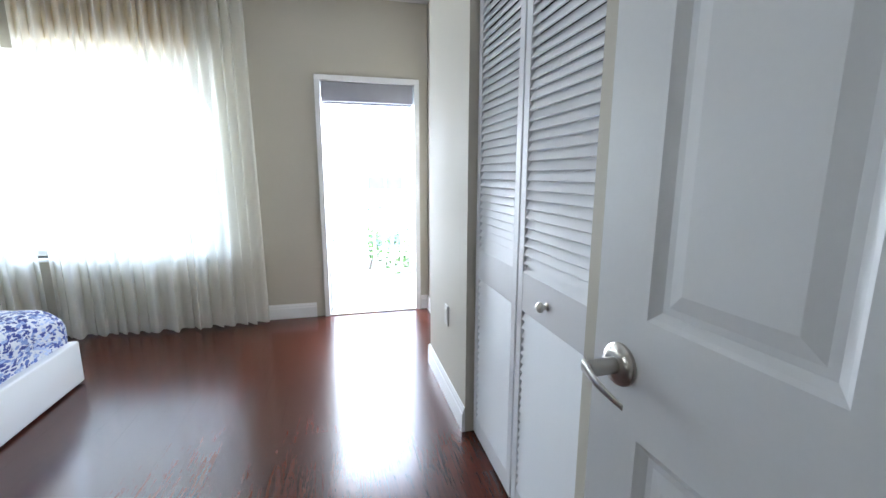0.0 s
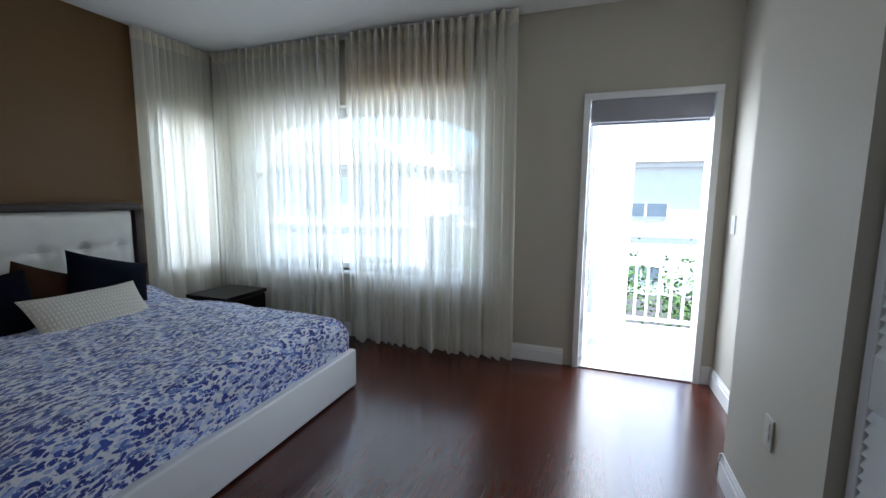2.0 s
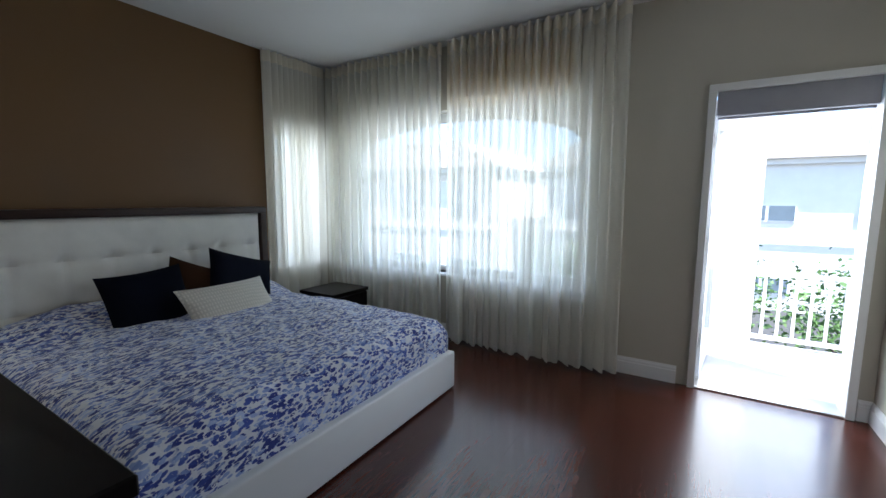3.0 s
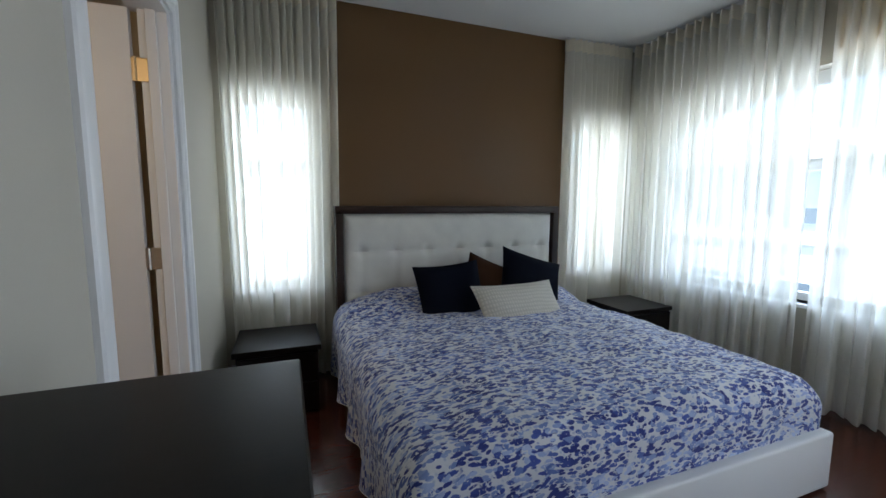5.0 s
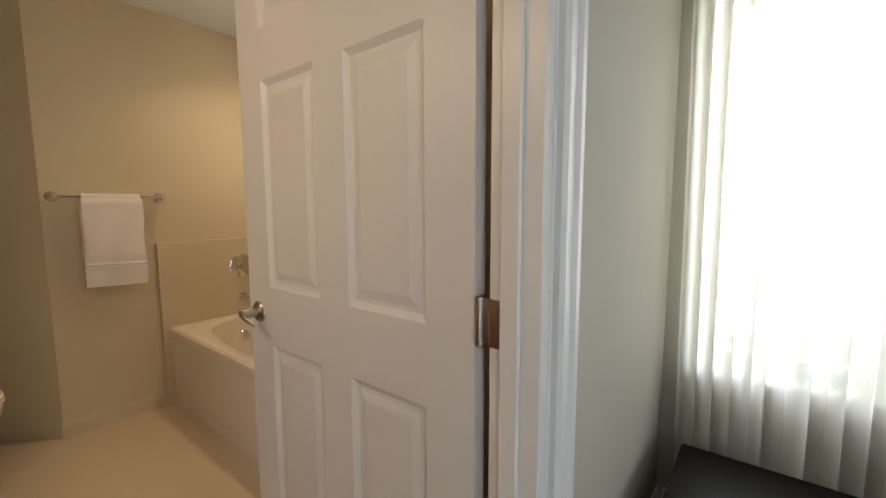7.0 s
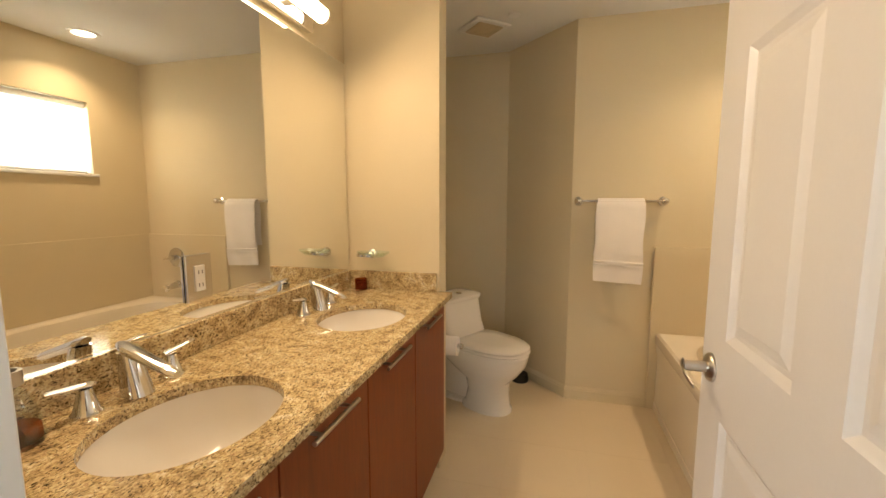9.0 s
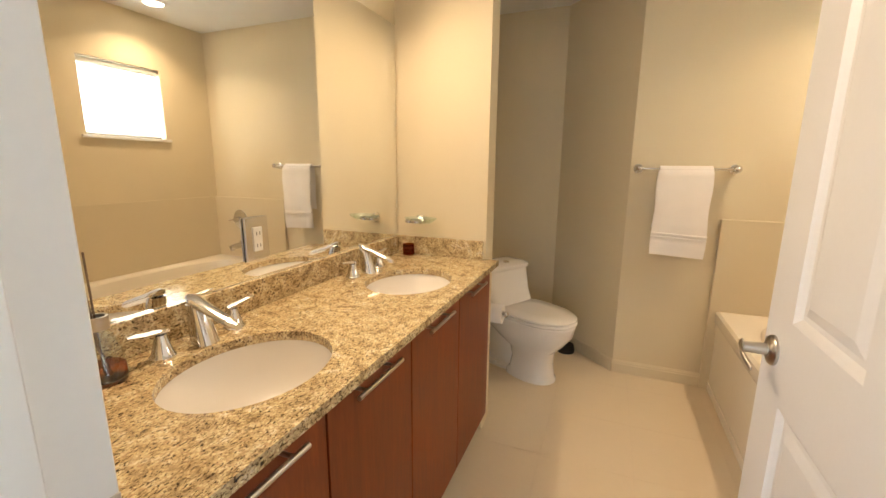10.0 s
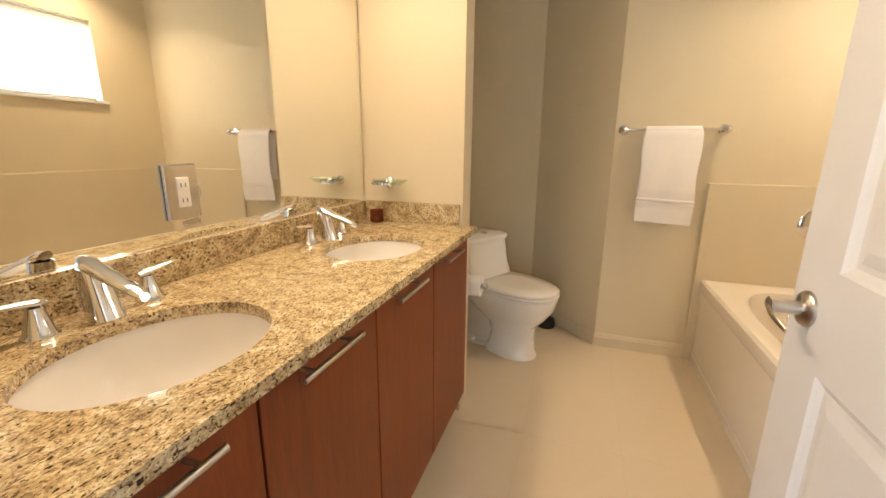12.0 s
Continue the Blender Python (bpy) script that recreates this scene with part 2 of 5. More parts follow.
WALL = surface("greige_paint", (0.515, 0.482, 0.41), 0.75, vary=0.04, grain=220, relief=0.12)
ACCENT = surface("brown_paint", (0.132, 0.066, 0.018), 0.6, vary=0.06, grain=220, relief=0.12)
BATHWALL = surface("cream_paint", (0.69, 0.60, 0.425), 0.6, vary=0.04, grain=220, relief=0.1)
CEILING = surface("ceiling_paint", (0.77, 0.77, 0.76), 0.85, vary=0.03, grain=260, relief=0.2)
TRIM = surface("white_gloss_paint", (0.80, 0.80, 0.80), 0.32, vary=0.03, grain=90, relief=0.05)
DOORPAINT = surface("door_paint", (0.74, 0.74, 0.75), 0.38, vary=0.03, grain=120, relief=0.1)
LOUVRE = surface("louvre_paint", (0.72, 0.72, 0.74), 0.42, vary=0.03, grain=120, relief=0.08)
PLANK = timber("cherry_plank", (0.032, 0.0070, 0.0036), (0.094, 0.0210, 0.0098), 0.23, (14, 1.2, 4), piece=0.16, coat=0.18)
ESPRESSO = timber("espresso_wood", (0.004, 0.003, 0.0028), (0.011, 0.0075, 0.0065), 0.36, (10, 1.5, 10), own=False, piece=0.0)
WALNUT = timber("walnut_frame", (0.016, 0.009, 0.007), (0.040, 0.020, 0.014), 0.4, (8, 2, 8), own=False, piece=0.0)
CHERRY = timber("cherry_veneer", (0.150, 0.0300, 0.0065), (0.268, 0.0610, 0.0140), 0.40, (9, 9, 0.9), piece=0.08, coat=0.0)
LEATHER = surface("white_leather", (0.76, 0.76, 0.75), 0.42, vary=0.03, grain=420, relief=0.25)
LINEN = cloth("headboard_fabric", (0.70, 0.70, 0.66), 900, 0.2)
NAVY = cloth("navy_fabric", (0.004, 0.0055, 0.012), 500, sheen=0.0, rough=1.0)
BROWN = cloth("brown_fabric", (0.040, 0.018, 0.009), 500, sheen=0.0, rough=1.0)
KNIT = knit("cream_knit", (0.70, 0.67, 0.60))
TOWEL = cloth("white_terry", (0.86, 0.82, 0.79), 420, 0.9, vary=0.05)
SHADECLOTH = cloth("grey_shade_cloth", (0.34, 0.34, 0.38), 900, 0.1)
CHROME = surface("chrome", (0.75, 0.75, 0.76), 0.10, 1.0, vary=0.03, grain=300, relief=0.0)
NICKEL = surface("satin_nickel", (0.55, 0.52, 0.48), 0.30, 1.0, vary=0.05, grain=300, relief=0.03)
BRASS = surface("brass", (0.60, 0.46, 0.26), 0.32, 1.0, vary=0.05, grain=200, relief=0.03)
PORCELAIN = surface("porcelain", (0.86, 0.83, 0.79), 0.08, vary=0.02, grain=30, relief=0.0, coat=0.3)
ACRYLIC = surface("tub_acrylic", (0.82, 0.76, 0.66), 0.18, vary=0.02, grain=30, relief=0.0)
TILE = surface("beige_floor_tile", (0.73, 0.62, 0.46), 0.34, vary=0.03, grain=40, relief=0.01, broad=1.2, spread=0.05)
WALLTILE = surface("tub_wall_tile", (0.68, 0.59, 0.42), 0.5, vary=0.02, grain=60, relief=0.01, spread=0.05)
GROUT = surface("grout", (0.63, 0.535, 0.395), 0.9, vary=0.1, grain=200, relief=0.3)
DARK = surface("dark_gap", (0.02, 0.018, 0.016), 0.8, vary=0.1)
RUBBER = surface("black_plastic", (0.012, 0.012, 0.012), 0.45, vary=0.1)
PLASTIC = surface("white_plastic", (0.82, 0.81, 0.78), 0.35, vary=0.02)
IVORY = surface("aged_ivory_plastic", (0.56, 0.54, 0.49), 0.45, vary=0.03)
STUCCO = surface("white_stucco", (0.78, 0.76, 0.72), 0.9, vary=0.05, grain=60, relief=0.5, depth=0.004)
CONCRETE = surface("balcony_concrete", (0.62, 0.60, 0.56), 0.85, vary=0.1, grain=60, relief=0.4)
ROOFTILE = surface("pale_roof_tile", (0.62, 0.56, 0.50), 0.85, vary=0.2, grain=20, relief=0.5, depth=0.01)
ASPHALT = surface("asphalt", (0.055, 0.055, 0.055), 0.9, vary=0.15, grain=60, relief=0.5)
LEAF = surface("leaves", (0.07, 0.14, 0.03), 0.6, vary=0.35, grain=9, relief=0.2)
BARK = surface("bark", (0.12, 0.085, 0.06), 0.9, vary=0.2, grain=30, relief=0.8, depth=0.01)
FARGLASS = surface("dark_window_glass", (0.16, 0.20, 0.23), 0.12, vary=0.1, relief=0.0)
GRANITE = granite_material()
FLORAL = floral_material()
SHEER = sheer_material()
GLASS = glass_material("clear_glass")
AMBER = glass_material("amber_oil", (0.74, 0.40, 0.25), 0.05)
GREENGLASS = glass_material("greenish_glass", (0.92, 0.975, 0.945), 0.16)
BOTTLE = glass_material("bottle_glass", (0.95, 0.96, 0.95), 0.05)
MIRROR = surface("mirror_silver", (0.90, 0.91, 0.89), 0.012, 1.0, vary=0.0, relief=0.0)
LAMPGLOW = glow("lamp_tube", (1.0, 0.78, 0.52), 1.35)
CANGLOW = glow("downlight_lens", (1.0, 0.84, 0.62), 2.5)
TANCLOTH = cloth("tan_shade_cloth", (0.86, 0.60, 0.27), 500, 0.1)
REED = surface("dark_reed", (0.15, 0.105, 0.075), 0.8, vary=0.15)
WAX = surface("brown_wax", (0.20, 0.075, 0.035), 0.5, vary=0.05)
HEADING = cloth("heading_tape", (0.86, 0.81, 0.69), 500, 0.1)
BLIND = sheer_material("blind_cloth", 0.12)

for dull, level in ((CHERRY, 0.3), (ESPRESSO, 0.15), (WALNUT, 0.3), (NAVY, 0.1), (BROWN, 0.1)):
    dull.node_tree.nodes["Principled BSDF"].inputs["Specular IOR Level"].default_value = level

# ---- building helpers ----


def box(bm, x0, x1, y0, y1, z0, z1, bevel=0.0, segments=1):
    m = Matrix.Translation(((x0 + x1) / 2, (y0 + y1) / 2, (z0 + z1) / 2)) @ Matrix.Diagonal((x1 - x0, y1 - y0, z1 - z0, 1))
    vs = bmesh.ops.create_cube(bm, size=1, matrix=m)["verts"]
    if bevel:
        es = {e for v in vs for e in v.link_edges}
        bmesh.ops.bevel(bm, geom=list(es), offset=bevel, segments=segments, affect="EDGES", profile=0.5)
    return bm


def tube(bm, p, q, r0, r1=None, n=16, caps=True):
    """A round bar from p to q."""
    p, q = Vector(p), Vector(q)
    d = q - p
    m = Matrix.Translation((p + q) / 2) @ d.to_track_quat("Z", "Y").to_matrix().to_4x4()
    bmesh.ops.create_cone(bm, cap_ends=caps, segments=n, radius1=r0, radius2=r0 if r1 is None else r1, depth=d.length, matrix=m)
    return bm


def lathe(bm, profile, n=24, m=None, squash=(1, 1)):
    """A turned body from (radius, height) pairs."""
    m = m or Matrix()
    rings = []
    for r, z in profile:
        if r < 1e-5:
            rings.append([bm.verts.new(m @ Vector((0, 0, z)))])
        else:
            rings.append([bm.verts.new(m @ Vector((r * squash[0] * math.cos(2 * math.pi * k / n), r * squash[1] * math.sin(2 * math.pi * k / n), z))) for k in range(n)])
    for a, b in zip(rings, rings[1:]):
        for k in range(n):
            j = (k + 1) % n
            if len(a) == 1 and len(b) == 1:
                continue
            if len(a) == 1:
                bm.faces.new((a[0], b[k], b[j]))
            elif len(b) == 1:
                bm.faces.new((a[k], a[j], b[0]))
            else:
                bm.faces.new((a[k], a[j], b[j], b[k]))
    return bm


def loft(bm, rings, close=True):
    """Skin closed rings of equal length, with end caps."""
    vs = [[bm.verts.new(p) for p in ring] for ring in rings]
    n = len(vs[0])
    for a, b in zip(vs, vs[1:]):
        for k in range(n):
            j = (k + 1) % n
            bm.faces.new((a[k], a[j], b[j], b[k]))
    if close:
        bm.faces.new(list(reversed(vs[0])))
        bm.faces.new(vs[-1])
    return bm


def prism(bm, outline, lo, hi, axis="z"):
    """An outline of 2D points pushed out between lo and hi along an axis."""
    place = {"z": lambda u, v, w: (u, v, w), "y": lambda u, v, w: (u, w, v), "x": lambda u, v, w: (w, u, v)}[axis]
    return loft(bm, [[place(u, v, w) for u, v in outline] for w in (lo, hi)])


def mesh_of(name, bm, material, smooth=False):
    bmesh.ops.recalc_face_normals(bm, faces=bm.faces)
    me = bpy.data.meshes.new(name)
    bm.to_mesh(me)
    bm.free()
    me.materials.append(material)
    if smooth:
        for p in me.polygons:
            p.use_smooth = True
        me.set_sharp_from_angle(angle=radians(38))
    return me


def part(name, bm, material, parent=None, label="", smooth=False):
    ob = new(name, mesh_of(name, bm, material, smooth) if isinstance(bm, bmesh.types.BMesh) else bm)
    if parent:
        ob.parent = parent
    return tagged(ob, label)


def thing(name, at, label, category, group="", turn=0):
    ob = new(name)
    ob.matrix_world = pose(*at, 0, 0, turn)
    return tagged(ob, label, category, group)


def setting(name, bm, material, label, category, smooth=False):
    return tagged(part(name, bm, material, None, "", smooth), label, category, "", "structure")


def new_bm():
    return bmesh.new()


def wall_boxes(bm, axis, lo, hi, a0, a1, z0, z1, holes):
    """A wall along an axis with rectangular holes (a0, a1, z0, z1), as butted blocks."""
    def block(u0, u1, w0, w1):
        if u1 - u0 > 1e-4 and w1 - w0 > 1e-4:
            if axis == "x":
                box(bm, u0, u1, lo, hi, w0, w1)
            else:
                box(bm, lo, hi, u0, u1, w0, w1)
    at = a0
    for h0, h1, b0, b1 in sorted(holes):
        block(at, h0, z0, z1)
        block(h0, h1, z0, b0)
        block(h0, h1, b1, z1)
        at = h1
    block(at, a1, z0, z1)
    return bm


# ---- structure ----
BED_CEIL, BATH_CEIL = 2.70, 2.41
N_WIN, W_WINS = (-3.50, -0.99, 0.63, 2.14), ((0.375, 0.89, 0.66, 2.02), (3.15, 3.69, 0.66, 2.02))
B_WIN = (-1.99, -1.435, 1.51, 2.03)
B_DOOR, BATH_DOOR, ENTRY = (-0.228, 0.65, 0.0, 2.08), (-2.715, -1.855, 0.0, 2.05), (-0.44, 0.39, 0.0, 2.05)

setting("wall_north", wall_boxes(new_bm(), "x", 3.835, 4.02, -4.0, 0.95, -0.2, 2.9, [N_WIN, B_DOOR]), WALL, "greige painted wall behind the sheer curtains", "wall")
setting("wall_west", wall_boxes(new_bm(), "y", -4.0, -3.80, 0.18, 3.835, -0.2, 2.9, list(W_WINS)), WALL, "greige painted wall with two narrow windows", "wall")
setting("wall_accent", box(new_bm(), -3.80, -3.794, 0.98, 3.06, 0.0, BED_CEIL - 0.001), ACCENT, "chocolate brown accent wall above the headboard", "wall")
setting("wall_south", wall_boxes(new_bm(), "x", 0.18, 0.26, -3.80, -0.60, -0.2, 2.9, [BATH_DOOR]), WALL, "greige painted wall with the bathroom doorway", "wall")
setting("wall_entry_side", box(new_bm(), -0.72, -0.60, -1.6, 0.18, -0.2, 2.9), WALL, "greige wall beside the entry", "wall")
setting("wall_entry", wall_boxes(new_bm(), "x", -0.24, -0.12, -0.60, 0.50, -0.2, 2.9, [ENTRY]), WALL, "greige wall around the entry door", "wall")
setting("wall_hall", box(new_bm(), -0.60, 0.62, -1.72, -1.60, -0.2, 2.9), WALL, "plain hall wall outside the room", "wall")
bm = new_bm()
box(bm, 0.50, 0.62, -1.60, 0.915, -0.2, 2.9)
box(bm, 0.50, 0.62, 0.915, 1.87, 2.36, 2.9)
box(bm, 0.50, 0.73, 1.87, 2.67, -0.2, 2.9)
setting("wall_closet", bm, WALL, "greige wall and pier around the closet", "wall")
bm = new_bm()
box(bm, 0.73, 0.95, 2.67, 3.835, -0.2, 2.9)
setting("wall_east", bm, WALL, "greige wall beside the balcony door", "wall")
bm = new_bm()
box(bm, 1.25, 1.35, 0.5, 2.2, -0.2, 2.9)
box(bm, 0.62, 1.25, 0.5, 0.6, -0.2, 2.9)
box(bm, 0.73, 1.25, 2.1, 2.2, -0.2, 2.9)
setting("wall_closet_inside", bm, WALL, "plain closet interior", "wall")
setting("ceiling", box(new_bm(), -4.0, 1.35, 0.18, 4.02, BED_CEIL, 2.88), CEILING, "flat white bedroom ceiling", "ceiling")
setting("ceiling_hall", box(new_bm(), -0.72, 1.35, -1.72, 0.18, BED_CEIL, 2.88), CEILING, "flat white hall ceiling", "ceiling")
setting("roof", box(new_bm(), -4.3, 1.5, -3.4, 4.1, 2.92, 3.1), STUCCO, "flat roof slab over the rooms", "roof")

# bathroom shell
setting("wall_bath_north", wall_boxes(new_bm(), "x", 0.130, 0.18, -3.715, -1.349, -0.2, 2.9, [(-2.83, -1.855, 0.0, 2.05)]), BATHWALL, "cream wall around the bathroom door", "wall")
setting("wall_bath_east", box(new_bm(), -1.349, -1.20, -2.85, 0.18, -0.2, 2.9), BATHWALL, "cream wall behind the vanity mirror", "wall")
setting("wall_bath_wing", box(new_bm(), -1.812, -1.349, -1.59, -1.470, 0, BATH_CEIL), BATHWALL, "cream wing wall between vanity and toilet", "wall")
setting("wall_alcove_east", box(new_bm(), -1.40, -1.349, -2.85, -1.59, 0, BATH_CEIL), BATHWALL, "cream wall behind the toilet tank", "wall")
setting("wall_alcove_south", box(new_bm(), -1.975, -1.20, -3.06, -2.85, -0.2, 2.9), BATHWALL, "cream wall of the toilet alcove", "wall")
setting("wall_alcove_diagonal", prism(new_bm(), [(-2.432, -2.40), (-1.975, -2.85), (-1.975, -3.06), (-2.432, -3.06)], -0.2, 2.9), BATHWALL, "cream diagonal wall beside the toilet", "wall")
setting("wall_towel", box(new_bm(), -4.0, -2.432, -2.62, -2.40, -0.2, 2.9), BATHWALL, "cream wall behind the towel bar", "wall")
setting("wall_bath_west", wall_boxes(new_bm(), "y", -4.0, -3.715, -2.40, 0.18, -0.2, 2.9, [B_WIN]), BATHWALL, "cream wall over the bathtub", "wall")
setting("wall_tub_end", box(new_bm(), -3.715, -2.955, -0.87, -0.77, 0, BATH_CEIL), BATHWALL, "cream wall at the end of the bathtub", "wall")
setting("ceiling_bath", box(new_bm(), -4.0, -1.2, -3.06, 0.18, BATH_CEIL, 2.88), CEILING, "flat white bathroom ceiling", "ceiling")
setting("subfloor", box(new_bm(), -4.0, 1.35, 0.10, 4.02, -0.2, -0.012), DARK, "dark joints under the wooden floor", "floor")
setting("subfloor_hall", box(new_bm(), -0.72, 1.35, -1.72, 0.10, -0.2, -0.012), DARK, "dark joints under the hall floor", "floor")
setting("subfloor_bath", box(new_bm(), -4.0, -1.2, -3.06, 0.10, -0.2, -0.0012), GROUT, "grouted bed of the tile floor", "floor")


def skirting(points, inward, material=TRIM, height=0.13, thick=0.016, label="white moulded baseboard"):
    """A moulded skirting run between plan points; inward: the side on which the room lies."""
    bm = new_bm()
    (x0, y0), (x1, y1) = points
    d = Vector((x1 - x0, y1 - y0)).normalized()
    nrm = Vector((-d.y, d.x)) * inward
    prof = [(0, 0), (thick, 0), (thick, height * 0.72), (thick * 0.75, height * 0.76), (thick * 0.7, height * 0.86), (thick * 0.35, height * 0.95), (thick * 0.3, height), (0, height)]
    rings = [[(px + nrm.x * u, py + nrm.y * u, w) for u, w in prof] for px, py in points]
    return setting("baseboard", loft(bm, rings), material, label, "baseboard")


skirting([(-0.71, 3.835), (-0.30, 3.835)], -1)
skirting([(-3.80, 3.832), (-0.72, 3.832)], -1)
skirting([(0.66, 3.835), (0.73, 3.835)], -1)
skirting([(0.73, 3.82), (0.73, 2.67)], -1)
skirting([(0.714, 2.67), (0.484, 2.67)], -1)
skirting([(0.50, 2.686), (0.50, 1.87)], -1)
skirting([(0.50, 0.915), (0.50, -0.12)], -1)
skirting([(-3.80, 0.26), (-2.79, 0.26)], 1)
skirting([(-1.77, 0.26), (-0.60, 0.26)], 1)
skirting([(-3.80, 0.98), (-3.80, 0.28)], 1)
skirting([(-3.80, 3.82), (-3.80, 3.06)], 1)


def tile_base(p, q):
    """A tile skirting; the room lies to the left of p to q."""
    return skirting([p, q], 1, WALLTILE, 0.085, 0.010, "beige tile baseboard in the bathroom")


tile_base((-2.925, -2.40), (-2.432, -2.40))
tile_base((-2.432, -2.40), (-1.975, -2.85))
tile_base((-1.975, -2.85), (-1.40, -2.85))
tile_base((-1.40, -2.85), (-1.40, -1.59))


def casing(opening, y, out, material=TRIM, wide=0.085, label="white moulded door casing"):
    """Moulded trim round three sides of an opening in a wall along x. out: +1 when it stands towards +y."""
    x0, x1, _, z1 = opening
    prof = [(0, 0), (0, 0.012), (0.012, 0.018), (0.05, 0.013), (0.062, 0.020), (wide - 0.006, 0.020), (wide, 0.014), (wide, 0)]
    path = [((x0, 0), (-1, 0)), ((x0, z1), (-1, 1)), ((x1, z1), (1, 1)), ((x1, 0), (1, 0))]
    rings = [[(px + dx * u, y + out * w, pz + dz * u) for u, w in prof] for (px, pz), (dx, dz) in path]
    return setting("door_casing", loft(new_bm(), rings), material, label, "door trim")


def jamb(opening, y0, y1, material=TRIM, thick=0.018):
    x0, x1, _, z1 = opening
    bm = new_bm()
    box(bm, x0, x0 + thick, y0, y1, 0, z1 - thick, 0.001)
    box(bm, x1 - thick, x1, y0, y1, 0, z1 - thick, 0.001)
    box(bm, x0, x1, y0, y1, z1 - thick, z1, 0.001)
    # the stop against which the leaf closes
    box(bm, x0 + thick, x0 + thick + 0.011, y0 + 0.045, y0 + 0.08, 0, z1 - thick - 0.011)
    box(bm, x1 - thick - 0.011, x1 - thick, y0 + 0.045, y0 + 0.08, 0, z1 - thick - 0.011)
    box(bm, x0 + thick, x1 - thick, y0 + 0.045, y0 + 0.08, z1 - thick - 0.011, z1 - thick)
    return setting("door_jamb", bm, material, "white painted door jamb with stop", "door frame")


casing(BATH_DOOR, 0.26, 1)
bm = new_bm()
box(bm, -2.715, -2.704, 0.158, 0.26, 0, 2.032)
box(bm, -2.704, -2.672, 0.158, 0.26, 0, 2.032, 0.002)
box(bm, -2.672, -2.661, 0.185, 0.222, 0, 2.032, 0.002)
box(bm, -1.875, -1.855, 0.127, 0.26, 0, 2.032, 0.002)
box(bm, -2.715, -1.855, 0.127, 0.26, 2.032, 2.05)
box(bm, -1.886, -1.875, 0.185, 0.222, 0, 2.032, 0.002)
setting("door_jamb", bm, TRIM, "white painted door jamb with stop", "door frame")
casing(ENTRY, -0.12, 1)
jamb(ENTRY, -0.24, -0.12)


def lever_handle(parent, x, z, side=1, back=-1):
    """Satin lever: rose, neck and a flat lever running back towards the hinge."""
    rose = part("handle_rose", lathe(new_bm(), [(0, 0), (0.033, 0), (0.033, 0.005), (0.029, 0.010), (0.018, 0.013), (0.0, 0.014)], 28, pose(x, 0, z, -90 * side, 0, 0)), NICKEL, parent, "satin nickel rose", True)
    bm = new_bm()
    tube(bm, (x, 0.010 * side, z), (x, 0.058 * side, z), 0.0130, 0.0125, 18)
    rings = []
    for k in range(13):
        u = k / 12
        px = x + back * (-0.012 + 0.084 * u)
        py = side * (0.056 + 0.008 * math.sin(math.pi * u))
        pz = z + 0.001 - 0.022 * u ** 1.6
        h, w = 0.0125 - 0.0080 * u ** 0.6, 0.0058 - 0.0042 * u ** 0.5
        rings.append([(px, py + w * math.cos(a), pz + h * math.sin(a)) for a in [2 * math.pi * i / 12 for i in range(12)]])
    loft(bm, rings)
    part("lever", bm, NICKEL, rose, "satin nickel lever", True)
    return rose


def hinge(parent, x, z, plate=NICKEL):
    bm = new_bm()
    box(bm, x - 0.078, x - 0.030, -0.0038, 0.0005, z - 0.045, z + 0.045, 0.001)
    box(bm, x - 0.003, x - 0.0005, -0.034, 0.0, z - 0.045, z + 0.045, 0.001)
    tube(bm, (x - 0.012, 0.002, z - 0.046), (x - 0.012, 0.002, z + 0.046), 0.007, n=12)
    box(bm, x - 0.032, x - 0.002, -0.002, 0.001, z - 0.045, z + 0.045)
    return part("hinge", bm, plate, parent, "steel butt hinge", True)


def panel_door(name, at, turn, wide, tall, label, thick=0.035, lift=0.0):
    """A six-panel moulded door. Origin at the hinge foot, the leaf along local x, its front face at local y = 0."""
    door = tagged(thing(name, at, label, "door", "", turn), kind="structure")
    cols = [(0.105, wide / 2 - 0.045), (wide / 2 + 0.045, wide - 0.105)] if wide < 0.8 else [(0.122, 0.372), (0.492, 0.748)]
    rows = [(0.24, 0.846 + lift), (1.03 + lift, 1.60 + lift), (1.69 + lift, 1.92)] if lift else [(0.24, 0.832), (1.012, 1.614), (1.755, 1.935)]
    bm = new_bm()
    z0 = 0.008
    xs = [0, cols[0][0], cols[0][1], cols[1][0], cols[1][1], wide]
    for a, b in ((0, 1), (2, 3), (4, 5)):
        box(bm, xs[a], xs[b], -thick, 0, z0, tall)
    for (c0, c1) in cols:
        zs = [z0, rows[0][0], rows[0][1], rows[1][0], rows[1][1], rows[2][0], rows[2][1], tall]
        for a in range(0, 8, 2):
            box(bm, c0, c1, -thick, 0, zs[a], zs[a + 1])
    bmesh.ops.remove_doubles(bm, verts=bm.verts, dist=1e-5)
    part("leaf", bm, DOORPAINT, door, "white moulded door leaf")
    for c0, c1 in cols:
        for r0, r1 in rows:
            bm = new_bm()
            for face in (0, 1):
                y = lambda d: -d if face == 0 else -thick + d
                rings = [[(c0 + i, y(d), r0 + i), (c1 - i, y(d), r0 + i), (c1 - i, y(d), r1 - i), (c0 + i, y(d), r1 - i)] for i, d in ((0, 0.0), (0.006, 0.004), (0.016, 0.0095), (0.026, 0.0095), (0.048, 0.0035))]
                loft(bm, rings, False)
                bm.faces.new([bm.verts.new(p) for p in rings[-1]])
            bmesh.ops.remove_doubles(bm, verts=bm.verts, dist=1e-6)
            part("panel", bm, DOORPAINT, door)
    return door


